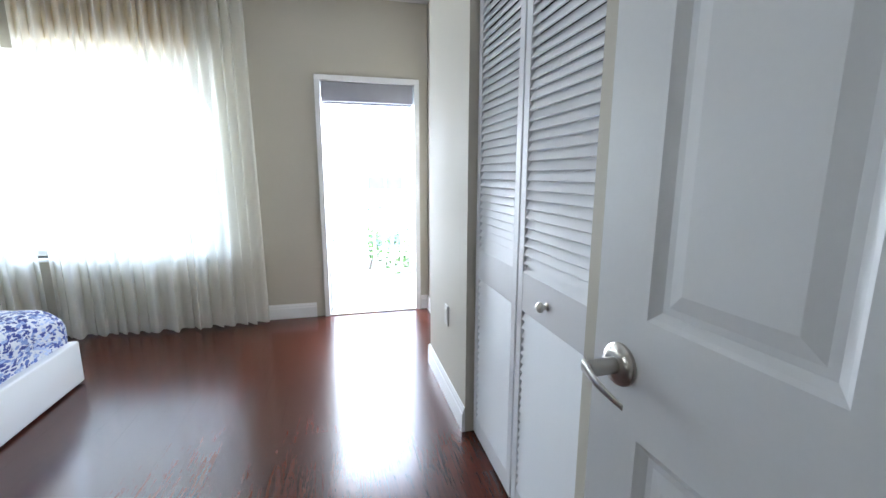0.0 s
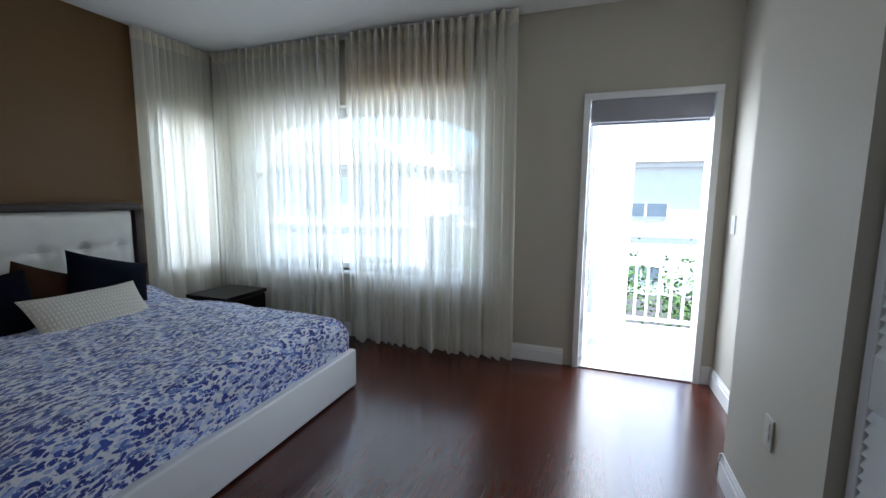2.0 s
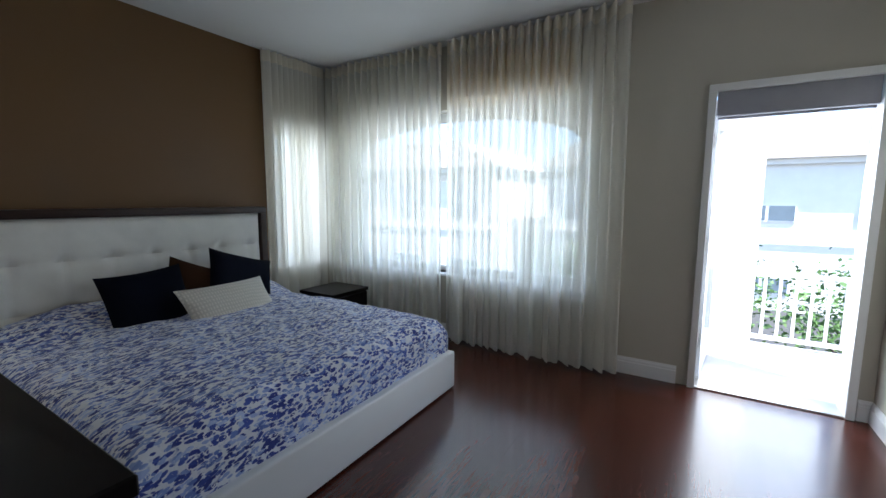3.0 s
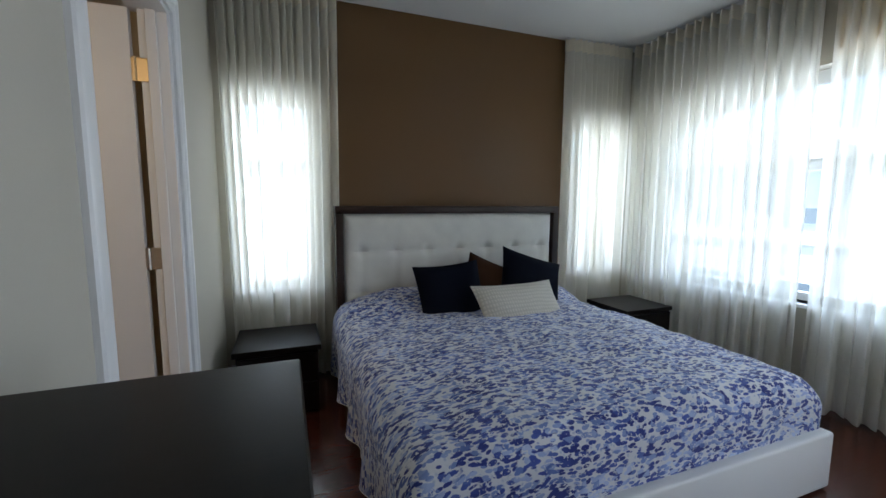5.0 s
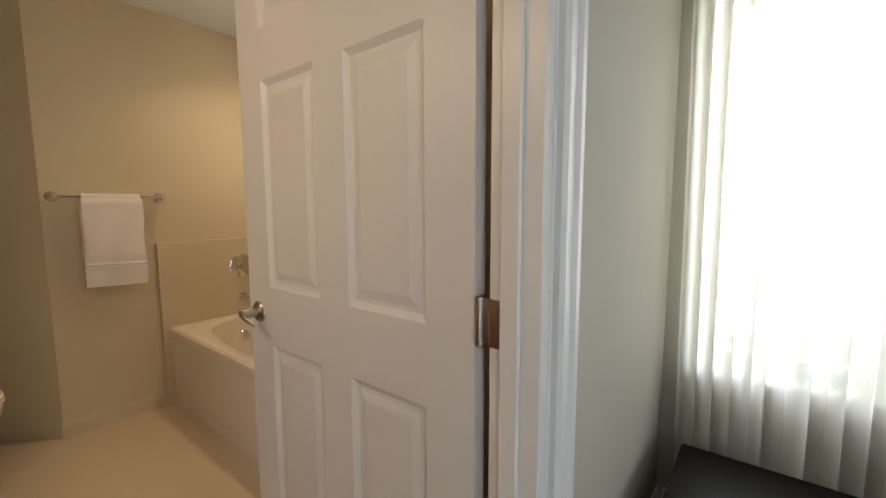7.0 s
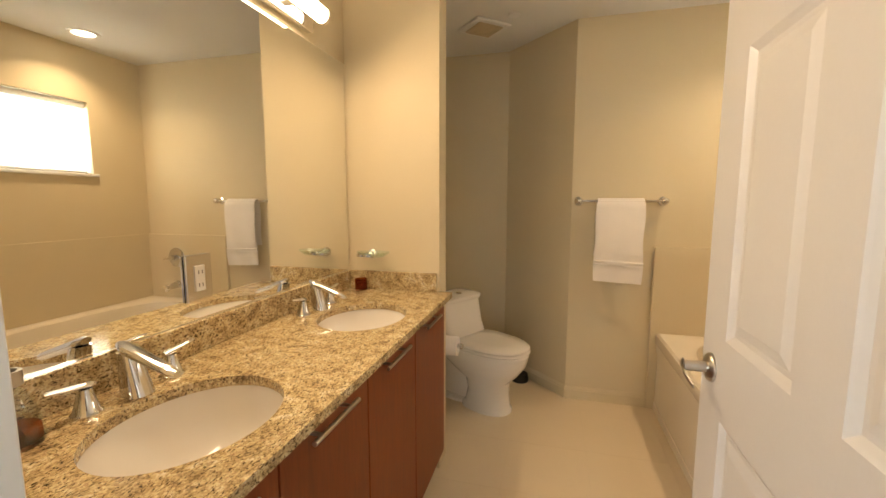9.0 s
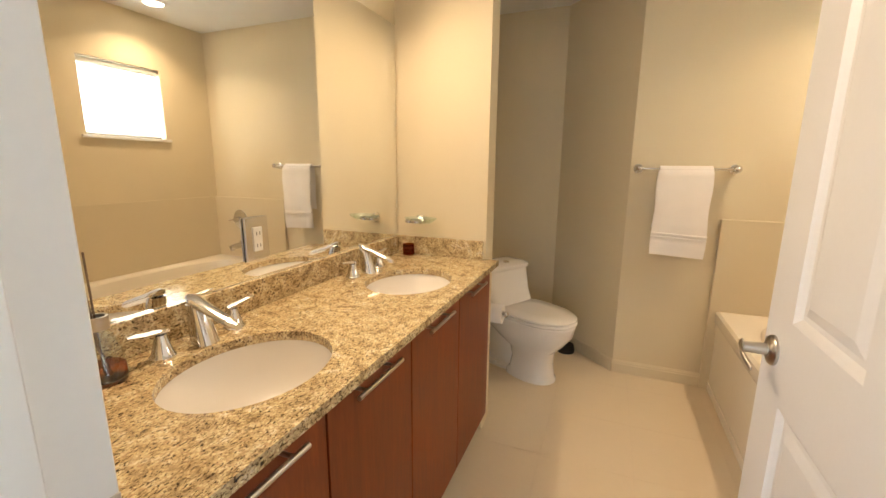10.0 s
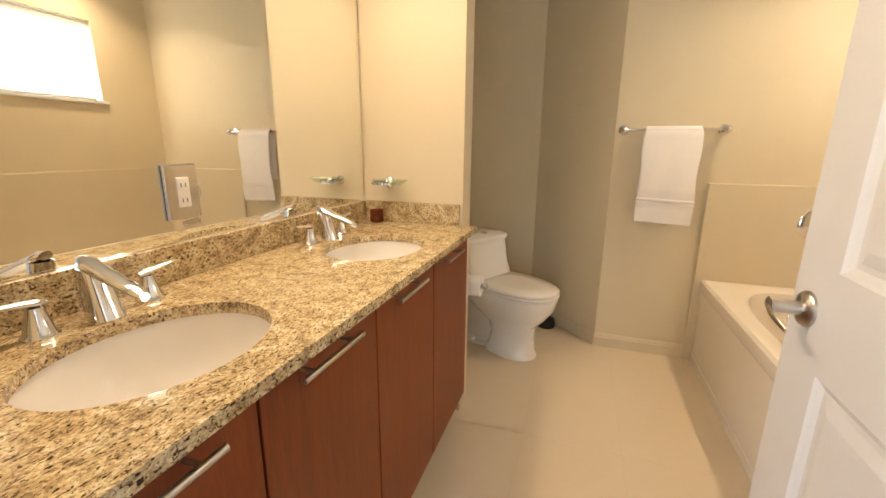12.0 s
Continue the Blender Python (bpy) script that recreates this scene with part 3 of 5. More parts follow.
door = panel_door("door_1", (-2.668, 0.128, 0), -90.8, 0.876, 2.03, "white six-panel bathroom door standing open into the bathroom")
lever_handle(door, 0.876 - 0.060, 0.928)
for z in (0.27, 1.042, 1.80):
    hinge(door, 0.0, z, BRASS if z > 1.5 else NICKEL)
bm = new_bm()
box(bm, 0.875, 0.8775, -0.030, -0.006, 0.873, 0.983, 0.0008)
part("latch_plate", bm, NICKEL, door, "steel latch plate")
door = panel_door("door_2", (0.378, -0.108, 0), 92.8, 0.76, 2.03, "white six-panel entry door standing open beside the closet", lift=0.035)
lever_handle(door, 0.76 - 0.062, 0.982)
for z in (0.25, 1.04, 1.82):
    hinge(door, 0.0, z)
strike = tagged(thing("strike_plate", (-1.8752, 0.1465, 0.942), "satin steel strike plate on the door jamb", "strike plate"), kind="structure")
part("plate", box(new_bm(), -0.0022, 0.0, -0.019, 0.019, -0.034, 0.034, 0.0009, 2), NICKEL, strike)
part("latch_hole", lathe(new_bm(), [(0, 0.0010), (0.0105, 0.0010), (0.0125, 0.0), (0, 0)], 24, pose(-0.0022, -0.001, 0.004, 0, -90, 0)), IVORY, strike, "", True)
for z in (-0.026, 0.026):
    part("screw", lathe(new_bm(), [(0, 0.0008), (0.0035, 0.0006), (0.004, 0), (0, 0)], 14, pose(-0.0022, 0, z, 0, -90, 0)), CHROME, strike, "", True)

# ---- balcony door, windows, curtains ----


def balcony_door():
    ob = tagged(thing("door_3", (0.0, 0.0, 0.0), "white glazed balcony door standing open outwards", "door"), kind="structure")
    bm = new_bm()
    x0, x1, _, z1 = B_DOOR
    for a, b in ((x0, x0 + 0.045), (x1 - 0.045, x1)):
        box(bm, a, b, 3.80, 3.99, 0.0, z1 - 0.045, 0.003)
    box(bm, x0, x1, 3.80, 3.99, z1 - 0.045, z1, 0.003)
    part("door_frame", bm, TRIM, ob, "white painted frame")
    bm = new_bm()
    box(bm, x0, x1, 3.81, 4.02, -0.012, 0.012, 0.003)
    part("threshold", bm, NICKEL, ob, "aluminium threshold")
    # the leaf, hinged beside the window and swung out
    leaf = new("leaf")
    leaf.parent = ob
    leaf.matrix_local = pose(x0 + 0.05, 3.985, 0.015, 0, 0, 84)
    bm = new_bm()
    w, h = 0.77, 2.0
    for a, b, c, d in ((0, 0.11, 0, h), (w - 0.11, w, 0, h), (0.11, w - 0.11, 0, 0.22), (0.11, w - 0.11, h - 0.12, h)):
        box(bm, a, b, -0.022, 0.022, c, d, 0.003)
    tagged(part("leaf_frame", bm, TRIM, leaf), "white door leaf rails")
    bm = box(new_bm(), 0.105, w - 0.105, -0.004, 0.004, 0.215, h - 0.115)
    pane = part("pane", bm, GLASS, leaf)
    pane.visible_shadow = False
    for z in (0.30, 1.02, 1.74):
        bm = new_bm()
        tube(bm, (x0 + 0.047, 3.99, z - 0.05), (x0 + 0.047, 3.99, z + 0.05), 0.008, n=10)
        box(bm, x0 + 0.044, x0 + 0.050, 3.945, 3.99, z - 0.05, z + 0.05)
        part("hinge", bm, NICKEL, ob, "steel hinge", True)
    return ob


balcony_door()


def roller_shade():
    ob = thing("pull_down_shade", (0.211, 3.86, 1.87), "grey roller shade drawn up in the balcony doorway", "roller shade")
    bm = new_bm()
    box(bm, -0.388, 0.388, -0.030, 0.035, 0.005, 0.165, 0.008, 2)
    part("cassette", bm, SHADECLOTH, ob, "fabric-covered cassette", True)
    bm = new_bm()
    box(bm, -0.38, 0.38, -0.006, 0.006, -0.012, 0.004, 0.003)
    part("hem_bar", bm, SHADECLOTH, ob)
    return ob


roller_shade()


def arch(x, x0, x1, z0, z1):
    u = (2 * x - x0 - x1) / (x1 - x0)
    return z0 + (z1 - z0) * math.sqrt(max(0.0, 1 - u * u)) ** 1.15


def arched_window():
    """A wide window with a shallow arched head in a square niche."""
    x0, x1, z0, z1 = N_WIN
    ob = tagged(thing("window_1", (0, 0, 0), "wide white arched window behind sheer curtains", "window"), kind="structure")
    gx0, gx1, spring, top = x0 + 0.07, x1 - 0.07, 1.80, 2.06
    n = 28
    bm = new_bm()
    for k in range(n):
        a, b = gx0 + (gx1 - gx0) * k / n, gx0 + (gx1 - gx0) * (k + 1) / n
        prism(bm, [(a, arch(a, gx0, gx1, spring, top)), (b, arch(b, gx0, gx1, spring, top)), (b, z1), (a, z1)], 3.955, 4.015, "y")
    bmesh.ops.remove_doubles(bm, verts=bm.verts, dist=1e-5)
    part("arch_infill", bm, TRIM, ob, "white spandrel over the arch")
    bm = new_bm()
    box(bm, x0, gx0, 3.95, 4.02, z0, z1)
    box(bm, gx1, x1, 3.95, 4.02, z0, z1)
    box(bm, gx0, gx1, 3.95, 4.02, z0, z0 + 0.05)
    part("window_frame", bm, TRIM, ob, "white aluminium frame")
    part("transom", box(new_bm(), gx0, gx1, 3.962, 4.008, 1.505, 1.560), TRIM, ob)
    for a, b in ((z0 + 0.05, 1.505), (1.560, spring + 0.25)):
        pane = part("pane", box(new_bm(), gx0, gx1, 3.983, 3.987, a, b), GLASS, ob)
        pane.visible_shadow = False
    bm = new_bm()
    box(bm, x0 - 0.03, x1 + 0.03, 3.79, 3.95, z0 - 0.025, z0, 0.004)
    part("window_sill", bm, TRIM, ob, "white marble sill")
    return ob


def narrow_window(name, opening):
    y0, y1, z0, z1 = opening
    ob = tagged(thing(name, (0, 0, 0), "narrow white window behind a sheer curtain", "window"), kind="structure")
    bm = new_bm()
    box(bm, -3.99, -3.93, y0, y0 + 0.04, z0, z1)
    box(bm, -3.99, -3.93, y1 - 0.04, y1, z0, z1)
    box(bm, -3.99, -3.93, y0 + 0.04, y1 - 0.04, z0, z0 + 0.04)
    box(bm, -3.99, -3.93, y0 + 0.04, y1 - 0.04, z1 - 0.06, z1)
    part("window_frame", bm, TRIM, ob)
    pane = part("pane", box(new_bm(), -3.962, -3.958, y0 + 0.04, y1 - 0.04, z0 + 0.04, z1 - 0.06), GLASS, ob)
    pane.visible_shadow = False
    part("window_sill", box(new_bm(), -3.93, -3.77, y0 - 0.02, y1 + 0.02, z0 - 0.022, z0, 0.004), TRIM, ob)


arched_window()
narrow_window("window_2", W_WINS[0])
narrow_window("window_3", W_WINS[1])


def curtain(label, start, end, top, foot, pleats, seed, flare=0.0):
    """A pleated sheer hung from the ceiling between two plan points: heading band, gathered top and loose folds."""
    rnd = random.Random(seed)
    p, q = Vector((*start, 0)), Vector((*end, 0))
    run = (q - p).length
    d = (q - p).normalized()
    nrm = Vector((-d.y, d.x, 0))
    ob = thing("sheer_curtain", (p.x, p.y, foot), label, "curtain", "sheer curtains")
    phases = [rnd.uniform(0.55, 1.35) for _ in range(pleats + 2)]
    cuts = np.cumsum([rnd.uniform(0.75, 1.25) for _ in range(pleats + 1)])
    cuts = (cuts - cuts[0]) / (cuts[-1] - cuts[0])
    cols, rows = pleats * 24, 14
    drift = [rnd.uniform(-0.5, 0.5) for _ in range(6)]

    def spot(u, v):
        k = min(int(np.searchsorted(cuts, u, side="right")) - 1, pleats - 1)
        w = (u - cuts[k]) / (cuts[k + 1] - cuts[k])
        amp = phases[k] * (1 - w) + phases[k + 1] * w
        fold = math.sin(2 * math.pi * w)
        fold = math.copysign(abs(fold) ** 0.8, fold)
        low = 1 - v
        depth = (0.047 - 0.016 * low) * amp * fold
        depth += 0.036 * low ** 0.6 * math.sin(2 * math.pi * (k + w) * 0.43 + 4 * drift[3]) * (0.75 + 0.5 * math.sin(11 * u + 6 * drift[4]))
        sway = 0.010 * (1 - v) * math.sin(7 * u + 3 * drift[0] + 2 * v) + 0.006 * (1 - v) * math.sin(19 * u + drift[1] * 9)
        along = (u - 0.0120 * amp * (0.75 + 0.25 * low) * math.sin(2 * math.pi * w) * 25 / pleats) * run
        wide = 1 + flare * (1 - v)
        c = p + d * (run / 2 + (along - run / 2) * wide) + nrm * (depth + sway)
        return Vector((c.x - p.x, c.y - p.y, v * (top - foot)))

    bm = new_bm()
    grid = []
    for j in range(rows + 1):
        v = (j / rows) * (1 - 0.10 / (top - foot))
        grid.append([bm.verts.new(spot(i / cols, v)) for i in range(cols + 1)])
    for a, b in zip(grid, grid[1:]):
        for i in range(cols):
            bm.faces.new((a[i], a[i + 1], b[i + 1], b[i]))
    part("drop", bm, SHEER, ob, "sheer pleated cloth", True)
    bm = new_bm()
    grid = []
    for j in range(4):
        v = 1 - 0.10 / (top - foot) * (1 - j / 3)
        line = []
        for i in range(cols + 1):
            s = spot(i / cols, v)
            line.append(bm.verts.new(s + nrm * 0.004))
        grid.append(line)
    for a, b in zip(grid, grid[1:]):
        for i in range(cols):
            bm.faces.new((a[i], a[i + 1], b[i + 1], b[i]))
    part("heading_band", bm, HEADING, ob, "stiffened pinch-pleat heading", True)
    bm = new_bm()
    mid = (q - p) / 2
    tube(bm, (nrm.x * 0.0, nrm.y * 0.0, top - foot + 0.004), (2 * mid.x, 2 * mid.y, top - foot + 0.004), 0.006, n=8)
    part("track", bm, TRIM, ob, "slim white curtain track")
    return ob


curtain("long sheer ivory curtain over the arched window", (-2.185, 3.705), (-0.71, 3.705), 2.685, 0.02, 19, 1, 0.03)
curtain("long sheer ivory curtain over the arched window", (-3.70, 3.715), (-2.245, 3.715), 2.685, 0.02, 18, 2, 0.02)
curtain("sheer ivory curtain beside the headboard", (-3.715, 0.30), (-3.715, 1.05), 2.685, 0.02, 14, 3, -0.08)
curtain("sheer ivory curtain beside the headboard", (-3.72, 2.99), (-3.72, 3.69), 2.685, 0.02, 12, 4)

ob = thing("folded_shade", (-1.72, 3.80, 2.42), "tan fabric shade folded up above the arched window", "window shade")
for k in range(4):
    part("fold", box(new_bm(), -0.50, 0.62, -0.028 + 0.004 * k, 0.030, -0.25 + 0.125 * k, -0.13 + 0.125 * k, 0.012, 2), TANCLOTH, ob, "tan cloth fold", True)

# ---- closet ----


def bifold_leaf(y0, y1, knob):
    """A louvred bifold leaf: stiles, rails and separate slats above and below a lock rail."""
    ob = thing("bifold_door", (0.54, y0, 0), "white louvred bifold closet door, closed" + (" with a round knob" if knob else ""), "closet door", "bifold doors")
    w, tall = y1 - y0, 2.33
    bm = new_bm()
    s = 0.042
    box(bm, 0, 0.030, 0.002, s, 0.012, tall, 0.002)
    box(bm, 0, 0.030, w - s, w - 0.002, 0.012, tall, 0.002)
    for a, b in ((0.012, 0.10), (0.800, 0.935), (tall - 0.08, tall)):
        box(bm, 0.001, 0.029, s, w - s, a, b)
    part("leaf_frame", bm, LOUVRE, ob, "white painted stiles and rails")
    bm = new_bm()
    lo, hi = s - 0.004, w - s + 0.004
    prism(bm, [(-0.001, -0.0160), (0.0040, -0.0185), (0.0190, 0.0130), (0.0145, 0.0160)], lo, hi, "y")
    slat = mesh_of("slat", bm, LOUVRE)
    for a, b in ((0.10, 0.800), (0.935, tall - 0.08)):
        n = round((b - a) / 0.0315)
        for k in range(n):
            piece = part("slat", slat, LOUVRE, ob)
            piece.location = (0.002, 0, a + (b - a) * (k + 0.5) / n)
    if knob:
        part("knob", lathe(new_bm(), [(0.0, 0.034), (0.010, 0.033), (0.0165, 0.027), (0.0165, 0.020), (0.009, 0.013), (0.007, 0.004), (0.013, 0.0), (0, 0)], 20, pose(0, w * 0.54, 0.868, 0, -90, 0)), NICKEL, ob, "round brushed steel knob", True)
    return ob


bifold_leaf(0.925, 1.396, True)
bifold_leaf(1.402, 1.862, False)
# near-black sheet added close behind the slats: closet shade put in as colour
setting("closet_shade_sheet", box(new_bm(), 0.585, 0.592, 0.90, 1.868, 0.0, 2.36), DARK, "added near-black sheet giving the shade behind the louvres", "closet")

bm = new_bm()
box(bm, 0.492, 0.4995, 2.19, 2.26, 0.435, 0.55, 0.003, 2)
ob = thing("wall_outlet", (0, 0, 0), "dull ivory wall outlet low on the pier", "outlet")
part("cover_plate", bm, IVORY, ob)
bm = new_bm()
for z in (0.465, 0.505):
    box(bm, 0.489, 0.4915, 2.21, 2.24, z, z + 0.026, 0.001)
part("socket", bm, IVORY, ob)
ob = thing("light_switch", (0, 0, 0), "white light switch beside the balcony door", "switch")
part("cover_plate", box(new_bm(), 0.722, 0.7295, 3.62, 3.69, 1.10, 1.22, 0.003, 2), PLASTIC, ob)
part("rocker", box(new_bm(), 0.718, 0.7215, 3.64, 3.67, 1.13, 1.19, 0.001), PLASTIC, ob)

# ---- bed ----


def bed_frame():
    ob = thing("bed", (-1.635, 1.97, 0), "king bed with white leather platform and tufted headboard", "bed")
    x0, x1, y0, y1 = -1.96, 0.0, -0.945, 0.95
    for nm, a in (("foot_rail", (-0.06, x1, y0, y1)), ("side_rail", (x0, -0.062, y0, y0 + 0.06)), ("side_rail", (x0, -0.062, y1 - 0.06, y1))):
        part(nm, box(new_bm(), *a, 0.012, 0.27, 0.012, 3), LEATHER, ob, "white leather rail", True)
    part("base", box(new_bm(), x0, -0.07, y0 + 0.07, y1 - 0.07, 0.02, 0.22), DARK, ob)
    h0, h1, top = -0.972, 0.882, 1.256
    hx0, hx1 = -2.045, -1.94
    for a in ((h0, h0 + 0.055, 0.0, top - 0.055), (h1 - 0.055, h1, 0.0, top - 0.055), (h0, h1, top - 0.055, top)):
        part("headboard_frame", box(new_bm(), hx0, hx1, *a, 0.004, 2), WALNUT, ob, "dark stained wooden frame", True)
    # tufted upholstery with buttons in rows
    bm = new_bm()
    ny, nz = 88, 44
    ya, yb, za, zb = h0 + 0.056, h1 - 0.056, 0.20, top - 0.056
    step_y, step_z = (yb - ya) / 7.0, 0.30
    grid = []
    for j in range(nz + 1):
        row = []
        for i in range(ny + 1):
            y, z = ya + (yb - ya) * i / ny, za + (zb - za) * j / nz
            edge = min(min(i, ny - i) / 5, min(j, nz - j) / 4, 1)
            puff = 0.045 * math.sqrt(max(0, 1 - (1 - edge) ** 2))
            uy, uz = (y - ya) / step_y - 0.5, (zb - z) / step_z - 0.9
            by, bz = uy - round(uy), uz - round(uz)
            if -0.3 < uz < 4:
                puff -= 0.022 * math.exp(-((by * step_y) ** 2 + (bz * step_z) ** 2) / 0.0012)
                puff -= 0.013 * math.exp(-((bz * step_z) ** 2) / 0.0004) * (0.4 + 0.6 * abs(math.cos(math.pi * by)))
                puff -= 0.006 * math.exp(-((by * step_y) ** 2) / 0.0005) * (1 if uz > -0.1 else 0.3)
            row.append(bm.verts.new((hx1 - 0.045 + puff, y, z)))
        grid.append(row)
    for a, b in zip(grid, grid[1:]):
        for i in range(ny):
            bm.faces.new((a[i], a[i + 1], b[i + 1], b[i]))
    part("headboard_cushion", bm, LINEN, ob, "white button-tufted upholstery", True)
    part("mattress", box(new_bm(), -1.93, -0.08, y0 + 0.085, y1 - 0.085, 0.225, 0.44, 0.05, 3), LEATHER, ob, "white mattress", True)
    return ob


bed_frame()


def duvet():
    """The printed cover: flat over the mattress, humped over the pillows, rolled down inside the rails."""
    ob = thing("duvet", (-1.635, 1.97, 0.27), "white duvet printed with blue leaves and blossoms, spread over the bed", "duvet")
    bm = new_bm()
    uvl = bm.loops.layers.uv.new("print")
    nx, ny = 120, 120
    half, long = 0.935, 1.88
    grid = []
    for i in range(nx + 1):
        row = []
        for j in range(ny + 1):
            u, v = i / nx, -1 + 2 * j / ny
            # arc length down the sides, then in plan
            fall = 0.30
            south = v < 0
            reach = half + 0.075 if south else half
            low = 0.62 if south else fall
            s = abs(v) * (reach + low)
            flat = reach - 0.11
            r = 0.11
            if s <= flat:
                y, drop = s, 0.0
            elif s <= flat + r * math.pi / 2:
                a = (s - flat) / r
                y, drop = flat + r * math.sin(a), r * (1 - math.cos(a))
            else:
                y, drop = reach + (0.022 * math.sin(31 * u + 2) + 0.012 * math.sin(67 * u)) * min(1, (s - flat - r * 1.57) / 0.3), r + (s - flat - r * math.pi / 2)
            y = math.copysign(y, v)
            t = u * (long + fall)
            fl = long - 0.125
            rf = 0.125
            if t <= fl:
                x, dropx = -long + t, 0.0
            elif t <= fl + rf * math.pi / 2:
                a = (t - fl) / rf
                x, dropx = -long + fl + rf * math.sin(a), rf * (1 - math.cos(a))
            else:
                x, dropx = 0.0, rf + (t - fl - rf * math.pi / 2)
            x -= 0.045
            z = 0.275 + 0.02 * math.exp(-((x + 0.9) / 0.6) ** 2)
            z += 0.155 * (1 / (1 + math.exp((x + 1.70) / 0.06))) * (1 - 0.55 * max(0, abs(y) - 0.55) / 0.4) * (0.88 + 0.12 * math.cos(y * 7.2))
            z -= 0.05 * (abs(y) / half) ** 3
            z += 0.018 * noise.noise(Vector((x * 2.6, y * 2.6, 3))) + 0.010 * noise.noise(Vector((x * 7, y * 7, 9))) + 0.005 * noise.noise(Vector((x * 16, y * 16, 1)))
            z = max(z - max(drop, dropx) - 0.25 * min(drop, dropx), (-0.19 if south and dropx < 0.16 else -0.035) + 0.008 * noise.noise(Vector((x * 5, y * 5, 4))))
            row.append((bm.verts.new((x, y * (1.0 if dropx < 0.1 else 0.985), z)), (u * (long + fall), math.copysign(s, v))))
        grid.append(row)
    for a, b in zip(grid, grid[1:]):
        for k in range(ny):
            quad = (a[k], a[k + 1], b[k + 1], b[k])
            f = bm.faces.new([q[0] for q in quad])
            for loop, q in zip(f.loops, quad):
                loop[uvl].uv = q[1]
    edge = [grid[i][0][0].co.copy() for i in range(nx + 1)] + [grid[nx][j][0].co.copy() for j in range(1, ny + 1)] + [grid[i][ny][0].co.copy() for i in range(nx - 1, -1, -1)]
    part("cover", bm, FLORAL, ob, "", True)
    bm = new_bm()
    rings = []
    for k, p in enumerate(edge):
        along = (edge[min(k + 1, len(edge) - 1)] - edge[max(k - 1, 0)]).normalized()
        side = along.cross(Vector((0.3, 0.2, 1))).normalized()
        up = side.cross(along)
        rings.append([p + 0.002 * (side * math.cos(a) + up * math.sin(a)) for a in [math.pi * 2 * q / 6 for q in range(6)]])
    loft(bm, rings)
    part("piping", bm, TOWEL, ob, "white cotton piping along the hem", True)
    return ob


duvet()


def cushion(name, at, size, turns, material, label, lumps=0.0):
    """A stuffed cushion with pointed corners and a seam."""
    ob = new(name)
    w, h, t = size
    bm = new_bm()
    n = 26
    front, back = [], []
    for j in range(n + 1):
        fr, bk = [], []
        for i in range(n + 1):
            u, v = -1 + 2 * i / n, -1 + 2 * j / n
            x = u * w / 2 * (1 - 0.07 * (1 - v * v) * abs(u) ** 3)
            y = v * h / 2 * (1 - 0.07 * (1 - u * u) * abs(v) ** 3)
            puff = t / 2 * ((1 - abs(u) ** 2.6) * (1 - abs(v) ** 2.6)) ** 0.55
            puff *= 1 + 0.10 * noise.noise(Vector((u * 2 + at[0], v * 2, at[1])))
            if lumps:
                puff += lumps * (math.sin(26 * u * w / 0.5) * math.sin(40 * v * h / 0.5)) * (1 - abs(u) ** 6) * (1 - abs(v) ** 6)
            edge = i in (0, n) or j in (0, n)
            a = bm.verts.new((x, y, 0.0 if edge else puff))
            fr.append(a)
            bk.append(a if edge else bm.verts.new((x, y, -puff)))
        front.append(fr)
        back.append(bk)
    for side, g in ((0, front), (1, back)):
        for a, b in zip(g, g[1:]):
            for i in range(n):
                q = (a[i], a[i + 1], b[i + 1], b[i])
                bm.faces.new(q if side == 0 else tuple(reversed(q)))
    ob.matrix_world = pose(*at) @ turns
    tagged(ob, label, "cushion", "cushions on the bed")
    part("cushion_cover", bm, material, ob, "", True)
    return ob


def lean(back, spin, face=90):
    """Stands a cushion up facing the foot of the bed, leans it back and spins it in its own plane."""
    return pose(0, 0, 0, 0, 0, face) @ pose(0, 0, 0, 90 - back, 0, 0) @ pose(0, 0, 0, 0, 0, spin)


cushion("cushion", (-3.21, 1.730, 0.618), (0.49, 0.53, 0.15), lean(24, 4, 88), NAVY, "navy blue square cushion leaning on the bed")
cushion("cushion", (-3.33, 2.07, 0.648), (0.44, 0.44, 0.14), lean(22, -24, 88), BROWN, "brown square cushion between two navy ones")
cushion("cushion", (-3.25, 2.375, 0.668), (0.52, 0.50, 0.15), lean(26, -20, 94), NAVY, "navy blue square cushion propped on one corner")
cushion("cushion", (-2.955, 2.130, 0.563), (0.64, 0.45, 0.13), lean(42, 0, 92), KNIT, "cream knitted oblong cushion", 0.004)


def nightstand(at, label):
    ob = thing("nightstand", at, label, "nightstand", "nightstands")
    part("body", box(new_bm(), -0.46, -0.012, -0.225, 0.225, 0.02, 0.395, 0.003), ESPRESSO, ob, "dark espresso carcass")
    part("top", box(new_bm(), -0.47, 0.0, -0.245, 0.245, 0.397, 0.43, 0.003), ESPRESSO, ob, "dark espresso top")
    for a, b in ((0.03, 0.205), (0.212, 0.388)):
        part("drawer_front", box(new_bm(), -0.011, 0.004, -0.218, 0.218, a, b, 0.002), ESPRESSO, ob)
    return ob


nightstand((-3.152, 0.607, 0), "dark espresso nightstand between the wall and the bed")
nightstand((-3.095, 3.42, 0), "dark espresso nightstand in the corner by the window")


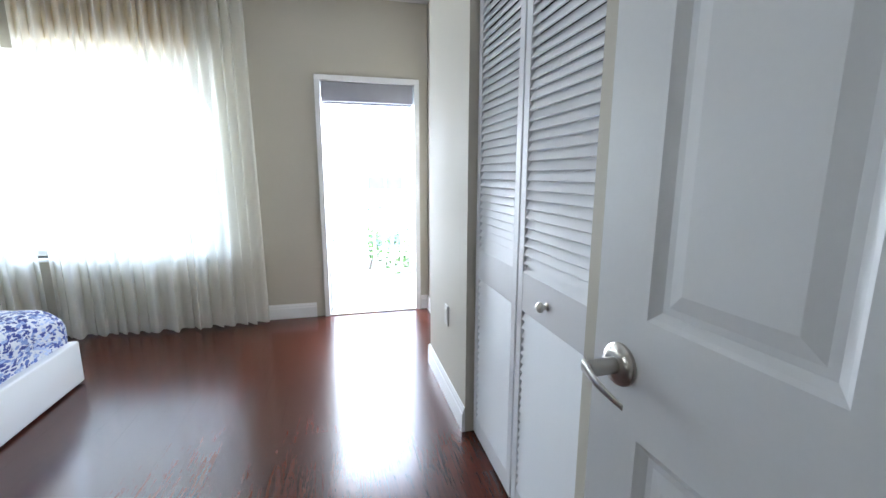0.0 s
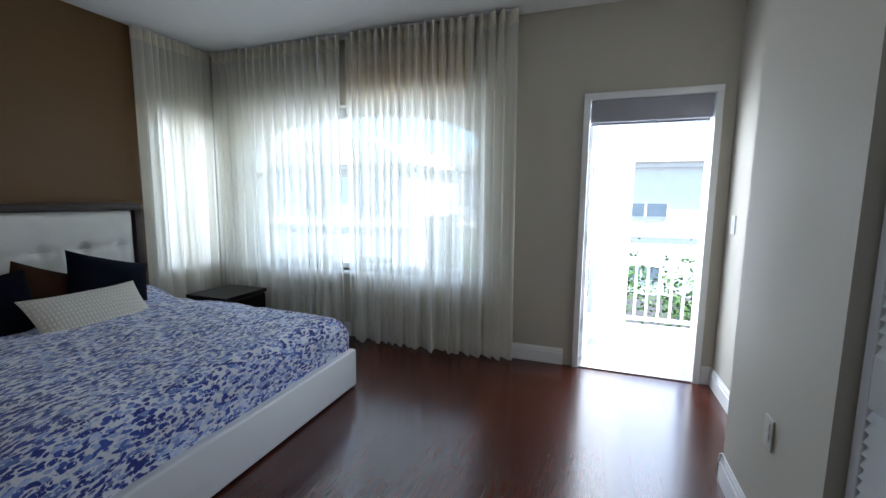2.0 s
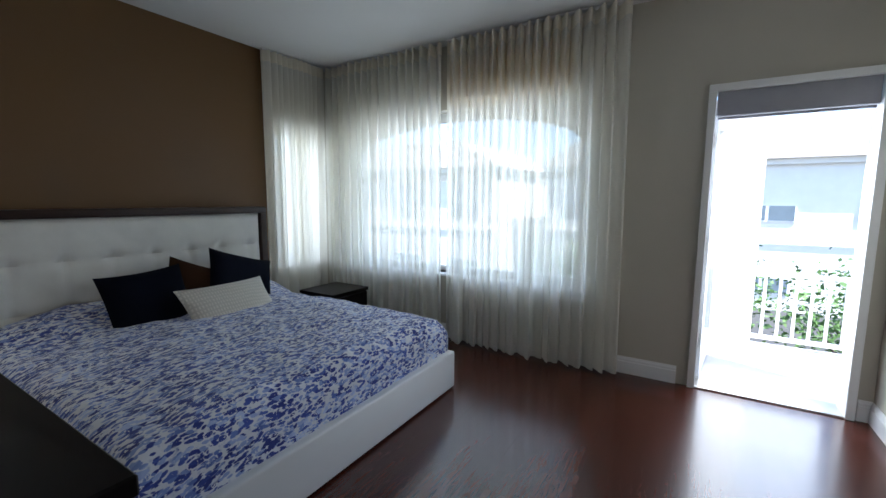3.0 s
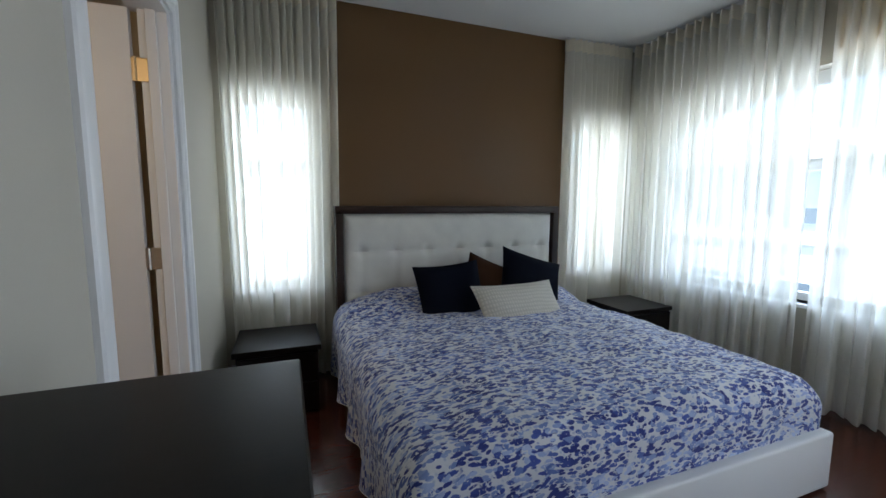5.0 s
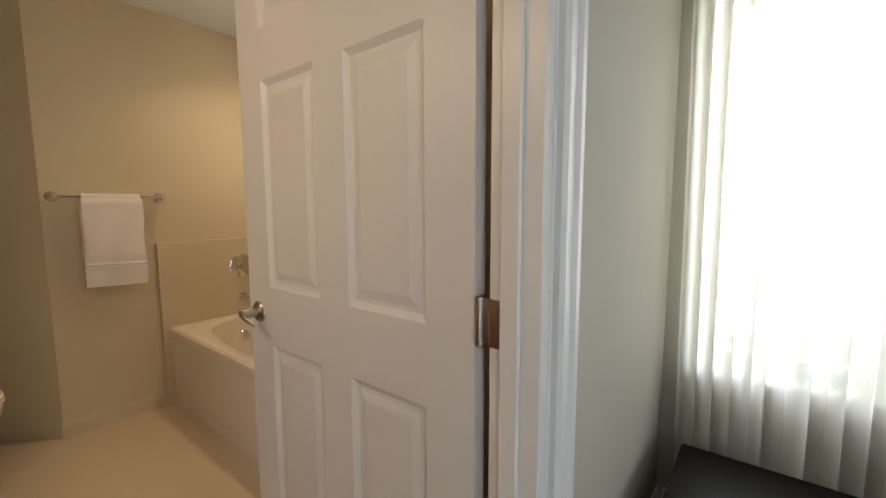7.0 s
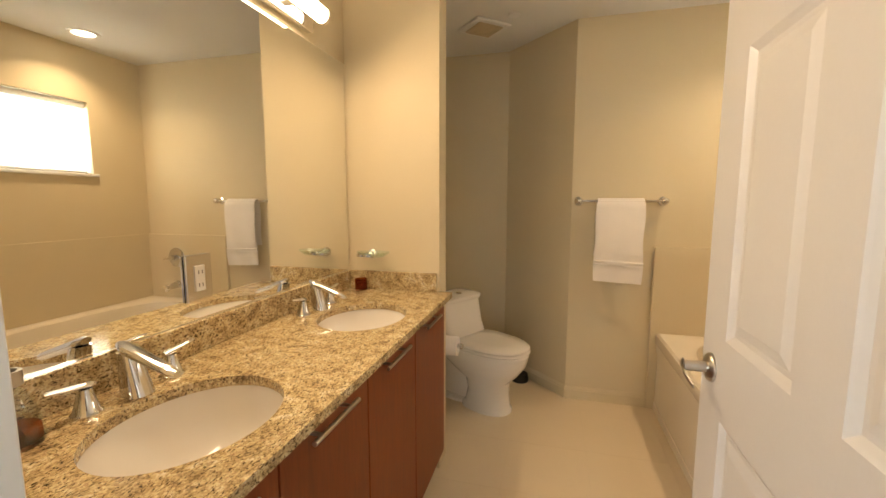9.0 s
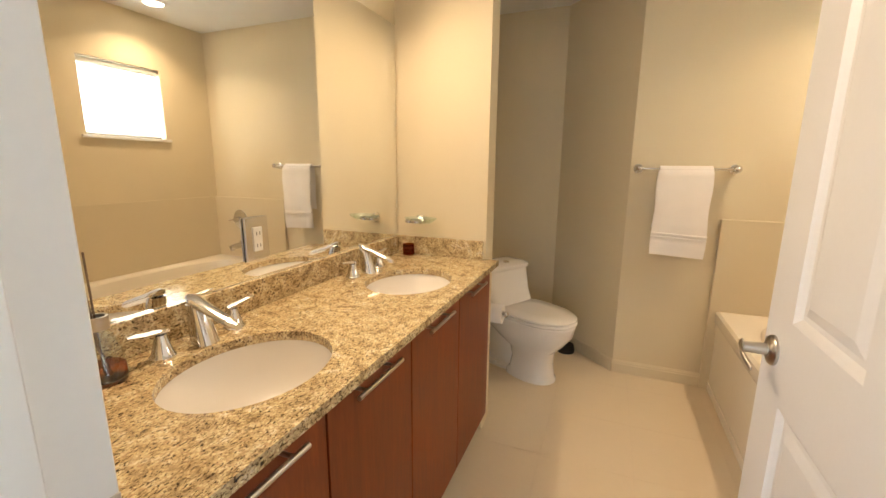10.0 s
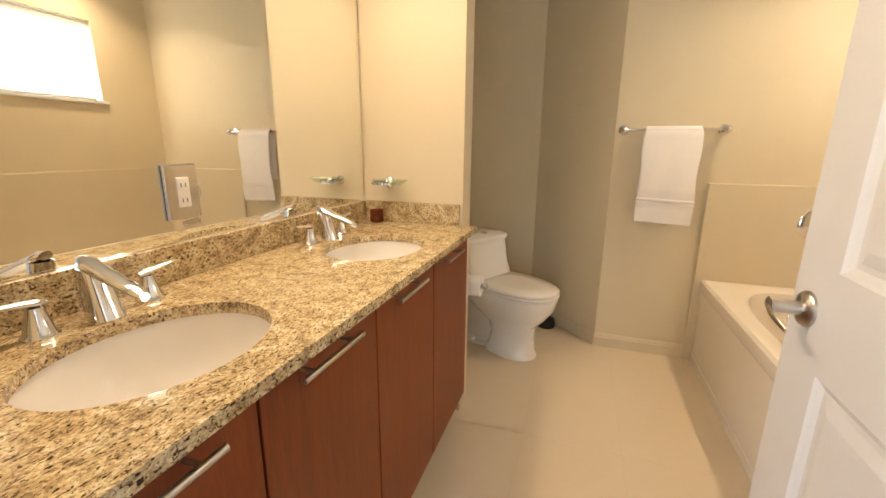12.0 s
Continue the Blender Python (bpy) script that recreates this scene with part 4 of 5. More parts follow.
def dresser():
    ob = thing("dresser", (-1.0875, 0.47, 0), "tall dark espresso chest of drawers against the wall", "dresser")
    x, y0, y1, top = 0.2975, -0.203, 0.205, 1.005
    part("body", box(new_bm(), -x + 0.01, x - 0.01, y0, y1, 0.05, top - 0.03, 0.003), ESPRESSO, ob, "dark espresso carcass")
    part("top", box(new_bm(), -x, x, y0 - 0.005, y1 + 0.015, top - 0.028, top, 0.003), ESPRESSO, ob, "dark espresso top with faint grain")
    part("plinth", box(new_bm(), -x + 0.03, x - 0.03, y0, y1 - 0.03, 0.0, 0.048), ESPRESSO, ob)
    for k in range(5):
        a = 0.06 + k * 0.182
        part("drawer_front", box(new_bm(), -x + 0.016, x - 0.016, y1 + 0.001, y1 + 0.014, a, a + 0.176, 0.002), ESPRESSO, ob)
    return ob


dresser()

# ---- bathroom ----
V_FRONT, V_BACK, V_Y0, V_Y1, V_TOP = -1.876, -1.351, -1.468, 0.128, 0.890
SINKS = ((-1.640, -0.262), (-1.648, -1.0))
SINK_X, SINK_Y = 0.155, 0.186


def oval(cx, cy, rx, ry, n=48):
    return [(cx + rx * math.cos(2 * math.pi * k / n), cy + ry * math.sin(2 * math.pi * k / n)) for k in range(n)]


def worktop():
    """Granite slab with two oval cut-outs, and upstands."""
    ob = thing("worktop", (V_FRONT, V_Y0, V_TOP), "polished speckled granite worktop with two oval cut-outs", "worktop")
    bm = new_bm()
    x0, x1, y0, y1 = 0.0, V_BACK - V_FRONT, 0.0, V_Y1 - V_Y0
    bounds = [y0, (SINKS[0][1] + SINKS[1][1]) / 2 - V_Y0, y1]
    n = 48
    for k, (cx, cy) in enumerate(reversed(SINKS)):
        a, b = bounds[k], bounds[k + 1]
        cx, cy = cx - V_FRONT, cy - V_Y0
        inner = oval(cx, cy, SINK_X, SINK_Y, n)
        outer = []
        for px, py in inner:
            dx, dy = (px - cx) / SINK_X, (py - cy) / SINK_Y
            tx = ((x1 - cx) if dx > 0 else (cx - x0)) / max(abs(dx), 1e-6)
            ty = ((b - cy) if dy > 0 else (cy - a)) / max(abs(dy), 1e-6)
            t = min(tx, ty)
            outer.append((cx + dx * t, cy + dy * t))
        for (px, py) in [(x0, a), (x1, a), (x1, b), (x0, b)]:
            j = min(range(n), key=lambda i: (outer[i][0] - px) ** 2 + (outer[i][1] - py) ** 2)
            outer[j] = (px, py)
        layers = {}
        for nm, z in (("t", 0.0), ("b", -0.024)):
            layers[nm] = ([bm.verts.new((*p, z)) for p in inner], [bm.verts.new((*p, z)) for p in outer])
        for i in range(n):
            j = (i + 1) % n
            ti, to = layers["t"]
            bi, bo = layers["b"]
            bm.faces.new((ti[i], to[i], to[j], ti[j]))
            bm.faces.new((bi[i], bi[j], bo[j], bo[i]))
            bm.faces.new((ti[i], ti[j], bi[j], bi[i]))
            bm.faces.new((to[i], bo[i], bo[j], to[j]))
    part("slab", bm, GRANITE, ob)
    part("backsplash", box(new_bm(), x1 - 0.02, x1, 0.021, y1, 0.0005, 0.086, 0.0015), GRANITE, ob, "granite upstand below the mirror")
    part("side_splash", box(new_bm(), 0.075, x1, 0.0, 0.020, 0.0005, 0.086, 0.0015), GRANITE, ob, "granite upstand on the wing wall")
    return ob


worktop()


def vanity_unit(y0, y1, handle_at):
    ob = thing("vanity_cabinet", (V_FRONT + 0.04, y0, 0), "cherry veneer vanity cabinet with a slab door", "cabinet", "vanity cabinets")
    w = y1 - y0
    part("body", box(new_bm(), 0.020, 0.485, 0.001, w - 0.001, 0.10, 0.66), CHERRY, ob, "cherry veneer carcass")
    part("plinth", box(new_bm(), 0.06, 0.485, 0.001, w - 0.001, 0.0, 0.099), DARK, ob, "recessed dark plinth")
    cdoor = part("door", box(new_bm(), 0.0, 0.019, 0.0015, w - 0.0015, 0.105, 0.859, 0.0012), CHERRY, ob, "flat cherry veneer door")
    bm = new_bm()
    a, b = handle_at
    tube(bm, (-0.032, a, 0.828), (-0.032, b, 0.828), 0.0058, n=14)
    for y in (a + 0.035, b - 0.035):
        tube(bm, (-0.032, y, 0.828), (0.001, y, 0.828), 0.0045, n=10)
    part("bar_handle", bm, NICKEL, cdoor, "brushed steel bar handle", True)
    return ob


for a, b, h in ((-1.467, -1.044, -1.20), (-1.042, -0.637, -0.805), (-0.635, -0.254, -0.42), (-0.252, 0.126, -0.065)):
    half = 0.098
    vanity_unit(a, b, (h - a - half, h - a + half))


def basin(cx, cy):
    ob = thing("undermount_basin", (cx, cy, V_TOP - 0.025), "white oval undermount porcelain basin", "sink", "basins")
    prof = [(1.08, 0.0), (1.0, -0.001), (0.985, -0.012), (0.95, -0.045), (0.86, -0.085), (0.68, -0.118), (0.40, -0.138), (0.11, -0.143), (0.11, -0.150), (0.4, -0.150), (0.72, -0.130), (0.93, -0.095), (1.03, -0.045), (1.08, -0.006), (1.08, 0.0)]
    part("bowl", lathe(new_bm(), prof, 56, None, (SINK_X + 0.005, SINK_Y + 0.005)), PORCELAIN, ob, "", True)
    part("drain", lathe(new_bm(), [(0, -0.139), (0.021, -0.139), (0.024, -0.1415), (0.024, -0.144), (0, -0.144)], 24), CHROME, ob, "chrome pop-up drain", True)
    return ob


def tap(cx, cy):
    """Widespread mixer: a slanted spout between two lever valves, all chrome."""
    ob = thing("basin_mixer", (-1.432, cy, V_TOP), "chrome widespread basin mixer with two lever handles", "faucet", "basin mixers")
    # the body leans forward and narrows to the shoulder from which the spout slopes down
    bm = new_bm()
    rings = []
    for k in range(9):
        u = k / 8
        cx_, w, d = -0.012 + 0.020 * u, 0.028 - 0.009 * u, 0.030 - 0.011 * u
        rings.append([(cx_ + d * math.copysign(abs(math.cos(a)) ** 0.75, math.cos(a)), w * math.copysign(abs(math.sin(a)) ** 0.75, math.sin(a)), 0.094 * u) for a in [2 * math.pi * i / 28 for i in range(28)]])
    loft(bm, rings)
    part("spout_base", bm, CHROME, ob, "", True)
    bm = new_bm()
    rings = []
    for k in range(11):
        u = k / 10
        x, z = 0.026 - 0.150 * u, 0.106 - 0.052 * u
        w, h = 0.0200 - 0.0055 * u, 0.0155 - 0.0045 * u
        w, h = (w * 0.6, h * 0.6) if k in (0, 10) else (w, h)
        rings.append([(x + 0.34 * h * math.sin(a), w * math.cos(a), z + h * math.sin(a)) for a in [2 * math.pi * i / 20 for i in range(20)]])
    loft(bm, rings)
    part("spout", bm, CHROME, ob, "slanted tapering spout", True)
    for s in (-1, 1):
        base = part("valve", lathe(new_bm(), [(0, 0), (0.027, 0), (0.027, 0.004), (0.0225, 0.009), (0.0135, 0.044), (0.0125, 0.053), (0, 0.054)], 24, Matrix.Translation((0, 0.095 * s, 0))), CHROME, ob, "conical valve", True)
        bm = new_bm()
        rings = []
        for k in range(8):
            u = k / 7
            y, z = 0.095 * s + s * (-0.018 + 0.085 * u), 0.057 + 0.012 * u
            w, h = 0.0115 - 0.0025 * u, 0.0075 - 0.0035 * u
            w, h = (w * 0.6, h * 0.6) if k in (0, 7) else (w, h)
            rings.append([(w * math.cos(a), y, z + h * math.sin(a)) for a in [2 * math.pi * i / 16 for i in range(16)]])
        loft(bm, rings)
        part("valve_lever", bm, CHROME, base, "", True)
    return ob


for cx, cy in SINKS:
    basin(cx, cy)
    tap(cx, cy - 0.044)

ob = thing("mirror", (-1.349, -0.67, 0.977), "wide frameless vanity mirror above the backsplash", "mirror")
part("mirror_glass", box(new_bm(), -0.006, 0.0, -0.788, 0.79, 0.0, 0.965), MIRROR, ob)
part("bottom_channel", box(new_bm(), -0.012, 0.0, -0.788, 0.79, -0.010, -0.0005, 0.001), CHROME, ob, "chrome mirror channel")
ob = thing("outlet_plate", (-1.356, -0.566, 1.096), "mirrored outlet plate set into the vanity mirror", "outlet")
part("cover_plate", box(new_bm(), -0.008, 0.0, -0.044, 0.044, -0.066, 0.066, 0.003, 2), CHROME, ob, "polished cover plate")
part("receptacle", box(new_bm(), -0.012, -0.0085, -0.017, 0.017, -0.036, 0.036, 0.002), PLASTIC, ob, "white double receptacle")
for z in (-0.020, 0.016):
    for y in (-0.007, 0.005):
        part("slot", box(new_bm(), -0.0126, -0.0121, y, y + 0.002, z - 0.004, z + 0.006), DARK, ob)

# vanity light: a bar with three glowing tubes
ob = thing("vanity_light", (-1.349, -0.67, 2.02), "chrome vanity light bar with glowing tubes above the mirror", "wall light")
part("back_plate", box(new_bm(), -0.03, 0.0, -0.50, 0.50, -0.05, 0.05, 0.004), CHROME, ob, "chrome back plate")
for k in range(3):
    a = -0.48 + 0.325 * k
    part("tube_shade", tube(new_bm(), (-0.085, a + 0.012, 0.0), (-0.085, a + 0.298, 0.0), 0.030, n=20), LAMPGLOW, ob, "frosted glowing glass tube", True)
    for y in (a, a + 0.298):
        part("end_cap", tube(new_bm(), (-0.085, y, 0.0), (-0.085, y + 0.012, 0.0), 0.033, n=20), CHROME, ob, "chrome end cap", True)
    part("tube_arm", box(new_bm(), -0.06, -0.03, a + 0.13, a + 0.17, -0.012, 0.012), CHROME, ob, "chrome arm")
lamp("vanity_lamp", "AREA", look((-1.49, -0.69, 1.985), (-2.2, -0.69, 0.9)), 0.84, WARM, size=(1.0, 0.08))

ob = thing("downlight", (-3.42, -1.80, BATH_CEIL), "recessed round ceiling downlight, switched on", "downlight")
part("trim_ring", lathe(new_bm(), [(0.062, 0.0), (0.092, 0.0), (0.092, -0.004), (0.066, -0.008), (0.060, -0.002), (0.062, 0.0)], 32), TRIM, ob, "white trim ring", True)
part("lens", lathe(new_bm(), [(0, -0.002), (0.060, -0.002), (0.060, -0.0005), (0, -0.0005)], 32), CANGLOW, ob, "glowing lens", True)
lamp("downlight_lamp", "AREA", look((-3.42, -1.80, 2.395), (-3.42, -1.80, 0)), 0.62, WARM, size=(0.06, 0.06), spread=radians(125))

ob = thing("ceiling_vent", (-1.86, -2.375, BATH_CEIL), "white louvred exhaust vent in the bathroom ceiling", "vent", "", 42)
part("vent_frame", box(new_bm(), -0.125, 0.125, -0.12, 0.12, -0.014, 0.0, 0.005), TRIM, ob)
part("vent_grille", box(new_bm(), -0.088, 0.088, -0.085, 0.085, -0.018, -0.0145, 0.001), GROUT, ob, "dusty grille")
bm = new_bm()
for k in range(9):
    y = -0.082 + k * 0.0195
    box(bm, -0.086, 0.086, y, y + 0.007, -0.022, -0.0185)
part("vent_slats", bm, GROUT, ob)

ob = thing("ceiling_cover", (-2.06, -2.24, BATH_CEIL), "small white round cover plate on the bathroom ceiling", "cover plate")
part("disc", lathe(new_bm(), [(0, -0.010), (0.030, -0.010), (0.037, -0.004), (0.038, 0.0), (0, 0.0)], 28), TRIM, ob, "", True)

# bathroom window and blind
ob = tagged(thing("window_4", (0, 0, 0), "small white window with a roller blind over the bathtub", "window"), kind="structure")
y0, y1, z0, z1 = B_WIN
bm = new_bm()
for a in ((y0, y0 + 0.035, z0, z1), (y1 - 0.035, y1, z0, z1), (y0 + 0.035, y1 - 0.035, z0, z0 + 0.035), (y0 + 0.035, y1 - 0.035, z1 - 0.035, z1)):
    box(bm, -3.875, -3.825, *a)
part("window_frame", bm, TRIM, ob)
part("window_sill", box(new_bm(), -3.825, -3.695, y0 - 0.03, y1 + 0.03, z0 - 0.02, z0, 0.003), TRIM, ob, "white sill")
pane = part("pane", box(new_bm(), -3.852, -3.848, y0 + 0.035, y1 - 0.035, z0 + 0.035, z1 - 0.035), GLASS, ob)
pane.visible_shadow = False
ob = thing("roller_blind", (-3.755, (y0 + y1) / 2, z1), "white roller blind pulled down over the bathroom window", "roller blind")
part("blind_cloth", box(new_bm(), -0.001, 0.001, -0.262, 0.262, -0.500, -0.045), BLIND, ob, "thin white cloth")
part("roller", tube(new_bm(), (0, -0.27, -0.025), (0, 0.27, -0.025), 0.022, n=16), PLASTIC, ob, "white roller", True)
part("hem_bar", box(new_bm(), -0.006, 0.006, -0.262, 0.262, -0.515, -0.500, 0.003), PLASTIC, ob)


def bathtub():
    """A built-in tub with a panelled apron, a broad rim and an oval well."""
    ob = thing("bathtub", (-2.965, -0.872, 0), "cream acrylic alcove bathtub with a panelled apron", "bathtub")
    x0, x1, y0, y1, top = -0.748, 0.0, -1.504, 0.0, 0.50
    bm = new_bm()
    box(bm, -0.035, -0.008, y0, y1, 0.0, top - 0.075)
    box(bm, -0.0079, 0.0, y0, y1, top - 0.125, top - 0.075, 0.002)
    box(bm, -0.0079, -0.002, y0 + 0.0, y1, 0.0, 0.05, 0.001)
    part("apron", bm, ACRYLIC, ob, "panelled apron")
    bm = new_bm()
    n = 64
    cx, cy, rx, ry = (x0 + x1) / 2, (y0 + y1) / 2, 0.285, 0.66

    def ring(fx, fy, z, power=2.8):
        pts = []
        for k in range(n):
            a = 2 * math.pi * k / n
            c, s = math.cos(a), math.sin(a)
            pts.append((cx + rx * fx * math.copysign(abs(c) ** (2 / power), c), cy + ry * fy * math.copysign(abs(s) ** (2 / power), s), z))
        return pts

    def square(m, z):
        pts = []
        for k in range(n):
            a = 2 * math.pi * k / n
            c, s = math.cos(a), math.sin(a)
            t = 1 / max(abs(c), abs(s))
            pts.append((cx + ((x1 - x0) / 2 + 0.006 - m) * c * t, cy + ((y1 - y0) / 2 - m) * s * t, z))
        return pts

    loft(bm, [square(0.004, top - 0.074), square(0.0, top - 0.066), square(0.0, top - 0.012), square(0.012, top), ring(1.06, 1.04, top), ring(1.0, 1.0, top - 0.012), ring(0.95, 0.97, top - 0.10), ring(0.84, 0.90, top - 0.30), ring(0.70, 0.80, top - 0.385), ring(0.3, 0.4, top - 0.395)], False)
    bm.faces.new([bm.verts.new(p) for p in ring(0.3, 0.4, top - 0.395)])
    part("tub_shell", bm, ACRYLIC, ob, "broad rim and oval well", True)
    return ob


bathtub()
# half-height tile surround with pieces
wt = thing("tub_surround", (0, 0, 0), "beige tile surround round the bathtub", "tile surround")
tagged(wt, kind="structure")
part("south_slab", box(new_bm(), -3.714, -2.925, -2.40, -2.378, 0.0, 1.035, 0.003), WALLTILE, wt)
part("west_slab", box(new_bm(), -3.715, -3.711, -2.377, -0.872, 0.501, 1.035, 0.0015), WALLTILE, wt)

ob = thing("tub_valve", (-3.43, -2.378, 0.842), "round chrome bathtub mixing valve with a lever", "tub valve")
part("escutcheon", lathe(new_bm(), [(0, 0.012), (0.03, 0.012), (0.075, 0.006), (0.082, 0.0), (0, 0)], 36, pose(0, 0, 0, -90, 0, 0)), CHROME, ob, "round chrome plate", True)
bm = new_bm()
tube(bm, (0, 0.01, 0), (0, 0.06, 0), 0.025, 0.021, 20)
tube(bm, (0, 0.052, 0), (-0.075, 0.058, -0.012), 0.008, 0.006, 12)
part("valve_lever", bm, CHROME, ob, "", True)
ob = thing("tub_spout", (-3.43, -2.378, 0.612), "short chrome bathtub spout on the tile", "tub spout")
bm = new_bm()
tube(bm, (0, 0, 0), (0, 0.012, 0), 0.034, n=24)
tube(bm, (0, 0.012, 0), (0, 0.125, -0.010), 0.026, 0.022, 20)
tube(bm, (0, 0.112, -0.01), (0, 0.112, -0.038), 0.017, 0.016, 16)
part("spout_body", bm, CHROME, ob, "", True)
ob = thing("tub_overflow", (-3.34, -2.192, 0.385), "round chrome overflow plate in the bathtub", "overflow plate")
part("plate", lathe(new_bm(), [(0, 0.010), (0.025, 0.010), (0.036, 0.004), (0.038, 0), (0, 0)], 28, pose(0, 0, 0, -80, 0, 0)), CHROME, ob, "", True)


def towel_rail():
    ob = thing("towel_bar", (-2.716, -2.40, 1.312), "chrome towel bar on the cream wall", "towel bar")
    part("bar", tube(new_bm(), (-0.225, 0.06, 0), (0.225, 0.06, 0), 0.008, n=16), CHROME, ob, "", True)
    for x in (-0.242, 0.242):
        bm = new_bm()
        lathe(bm, [(0, 0.0), (0.027, 0.0), (0.027, 0.006), (0.016, 0.014), (0.012, 0.045), (0, 0.046)], 24, pose(x, 0, 0, -90, 0, 0))
        bmesh.ops.create_uvsphere(bm, u_segments=20, v_segments=12, radius=0.021, matrix=Matrix.Translation((x, 0.06, 0)))
        part("bracket", bm, CHROME, ob, "ball-ended bracket", True)


towel_rail()


def hung_towel():
    """A towel folded over the bar, with a woven border near the hem."""
    ob = thing("towel", (-2.700, -2.34, 1.312), "white terry towel folded over the towel bar", "towel")
    bm = new_bm()
    r = 0.016
    line = [(-r - 0.004, -0.34 + 0.34 * k / 12) for k in range(13)]
    line += [(-r * math.cos(a), r * math.sin(a)) for a in [math.pi * k / 8 for k in range(1, 8)]]
    line += [(r + 0.010 + 0.012 * math.sin(k / 24 * 3.1), -0.497 * k / 24) for k in range(25)]
    n = 18
    for off in (0.0, 0.010):
        rows = []
        for k, (y, z) in enumerate(line):
            row = []
            for i in range(n + 1):
                u = -1 + 2 * i / n
                w = 0.132 + 0.006 * (-z / 0.4) - 0.004 * math.sin(z * 20)
                front = 1 if k > 20 else -1
                band = -0.006 if front > 0 and (-0.375 < z < -0.352 or -0.412 < z < -0.390) else 0
                dy = front * (off * (1 if front > 0 else 0.6) + band) + 0.004 * math.sin(5 * u + 9 * z) * min(1, -z * 6)
                row.append(bm.verts.new((u * w + (0.010 * (-z)) - 0.012, y + dy, z + (0.006 * u if front > 0 and z < -0.05 else 0) + off * 0.2)))
            rows.append(row)
        for a, b in zip(rows, rows[1:]):
            for i in range(n):
                bm.faces.new((a[i], a[i + 1], b[i + 1], b[i]))
    part("terry_cloth", bm, TOWEL, ob, "", True)
    for z in (-0.372, -0.392):
        bm = new_bm()
        rings = []
        for i in range(n + 1):
            u = -1 + 2 * i / n
            w = 0.1325 + 0.006 * (-z / 0.4) - 0.004 * math.sin(z * 20)
            y = r + 0.020 + 0.012 * math.sin(-z / 0.497 * 3.1) + 0.004 * math.sin(5 * u + 9 * z)
            zz = z + 0.006 * u + 0.002
            x = u * w - 0.010 * z - 0.012
            rings.append([(x, y - 0.006, zz - 0.005), (x, y + 0.0045, zz - 0.004), (x, y + 0.0045, zz + 0.004), (x, y - 0.006, zz + 0.005)])
        loft(bm, rings)
        part("woven_border", bm, TOWEL, ob, "ribbed woven border")
    part("label", box(new_bm(), -0.04, -0.005, 0.018, 0.021, -0.514, -0.494), GROUT, ob, "small sewn label")


hung_towel()


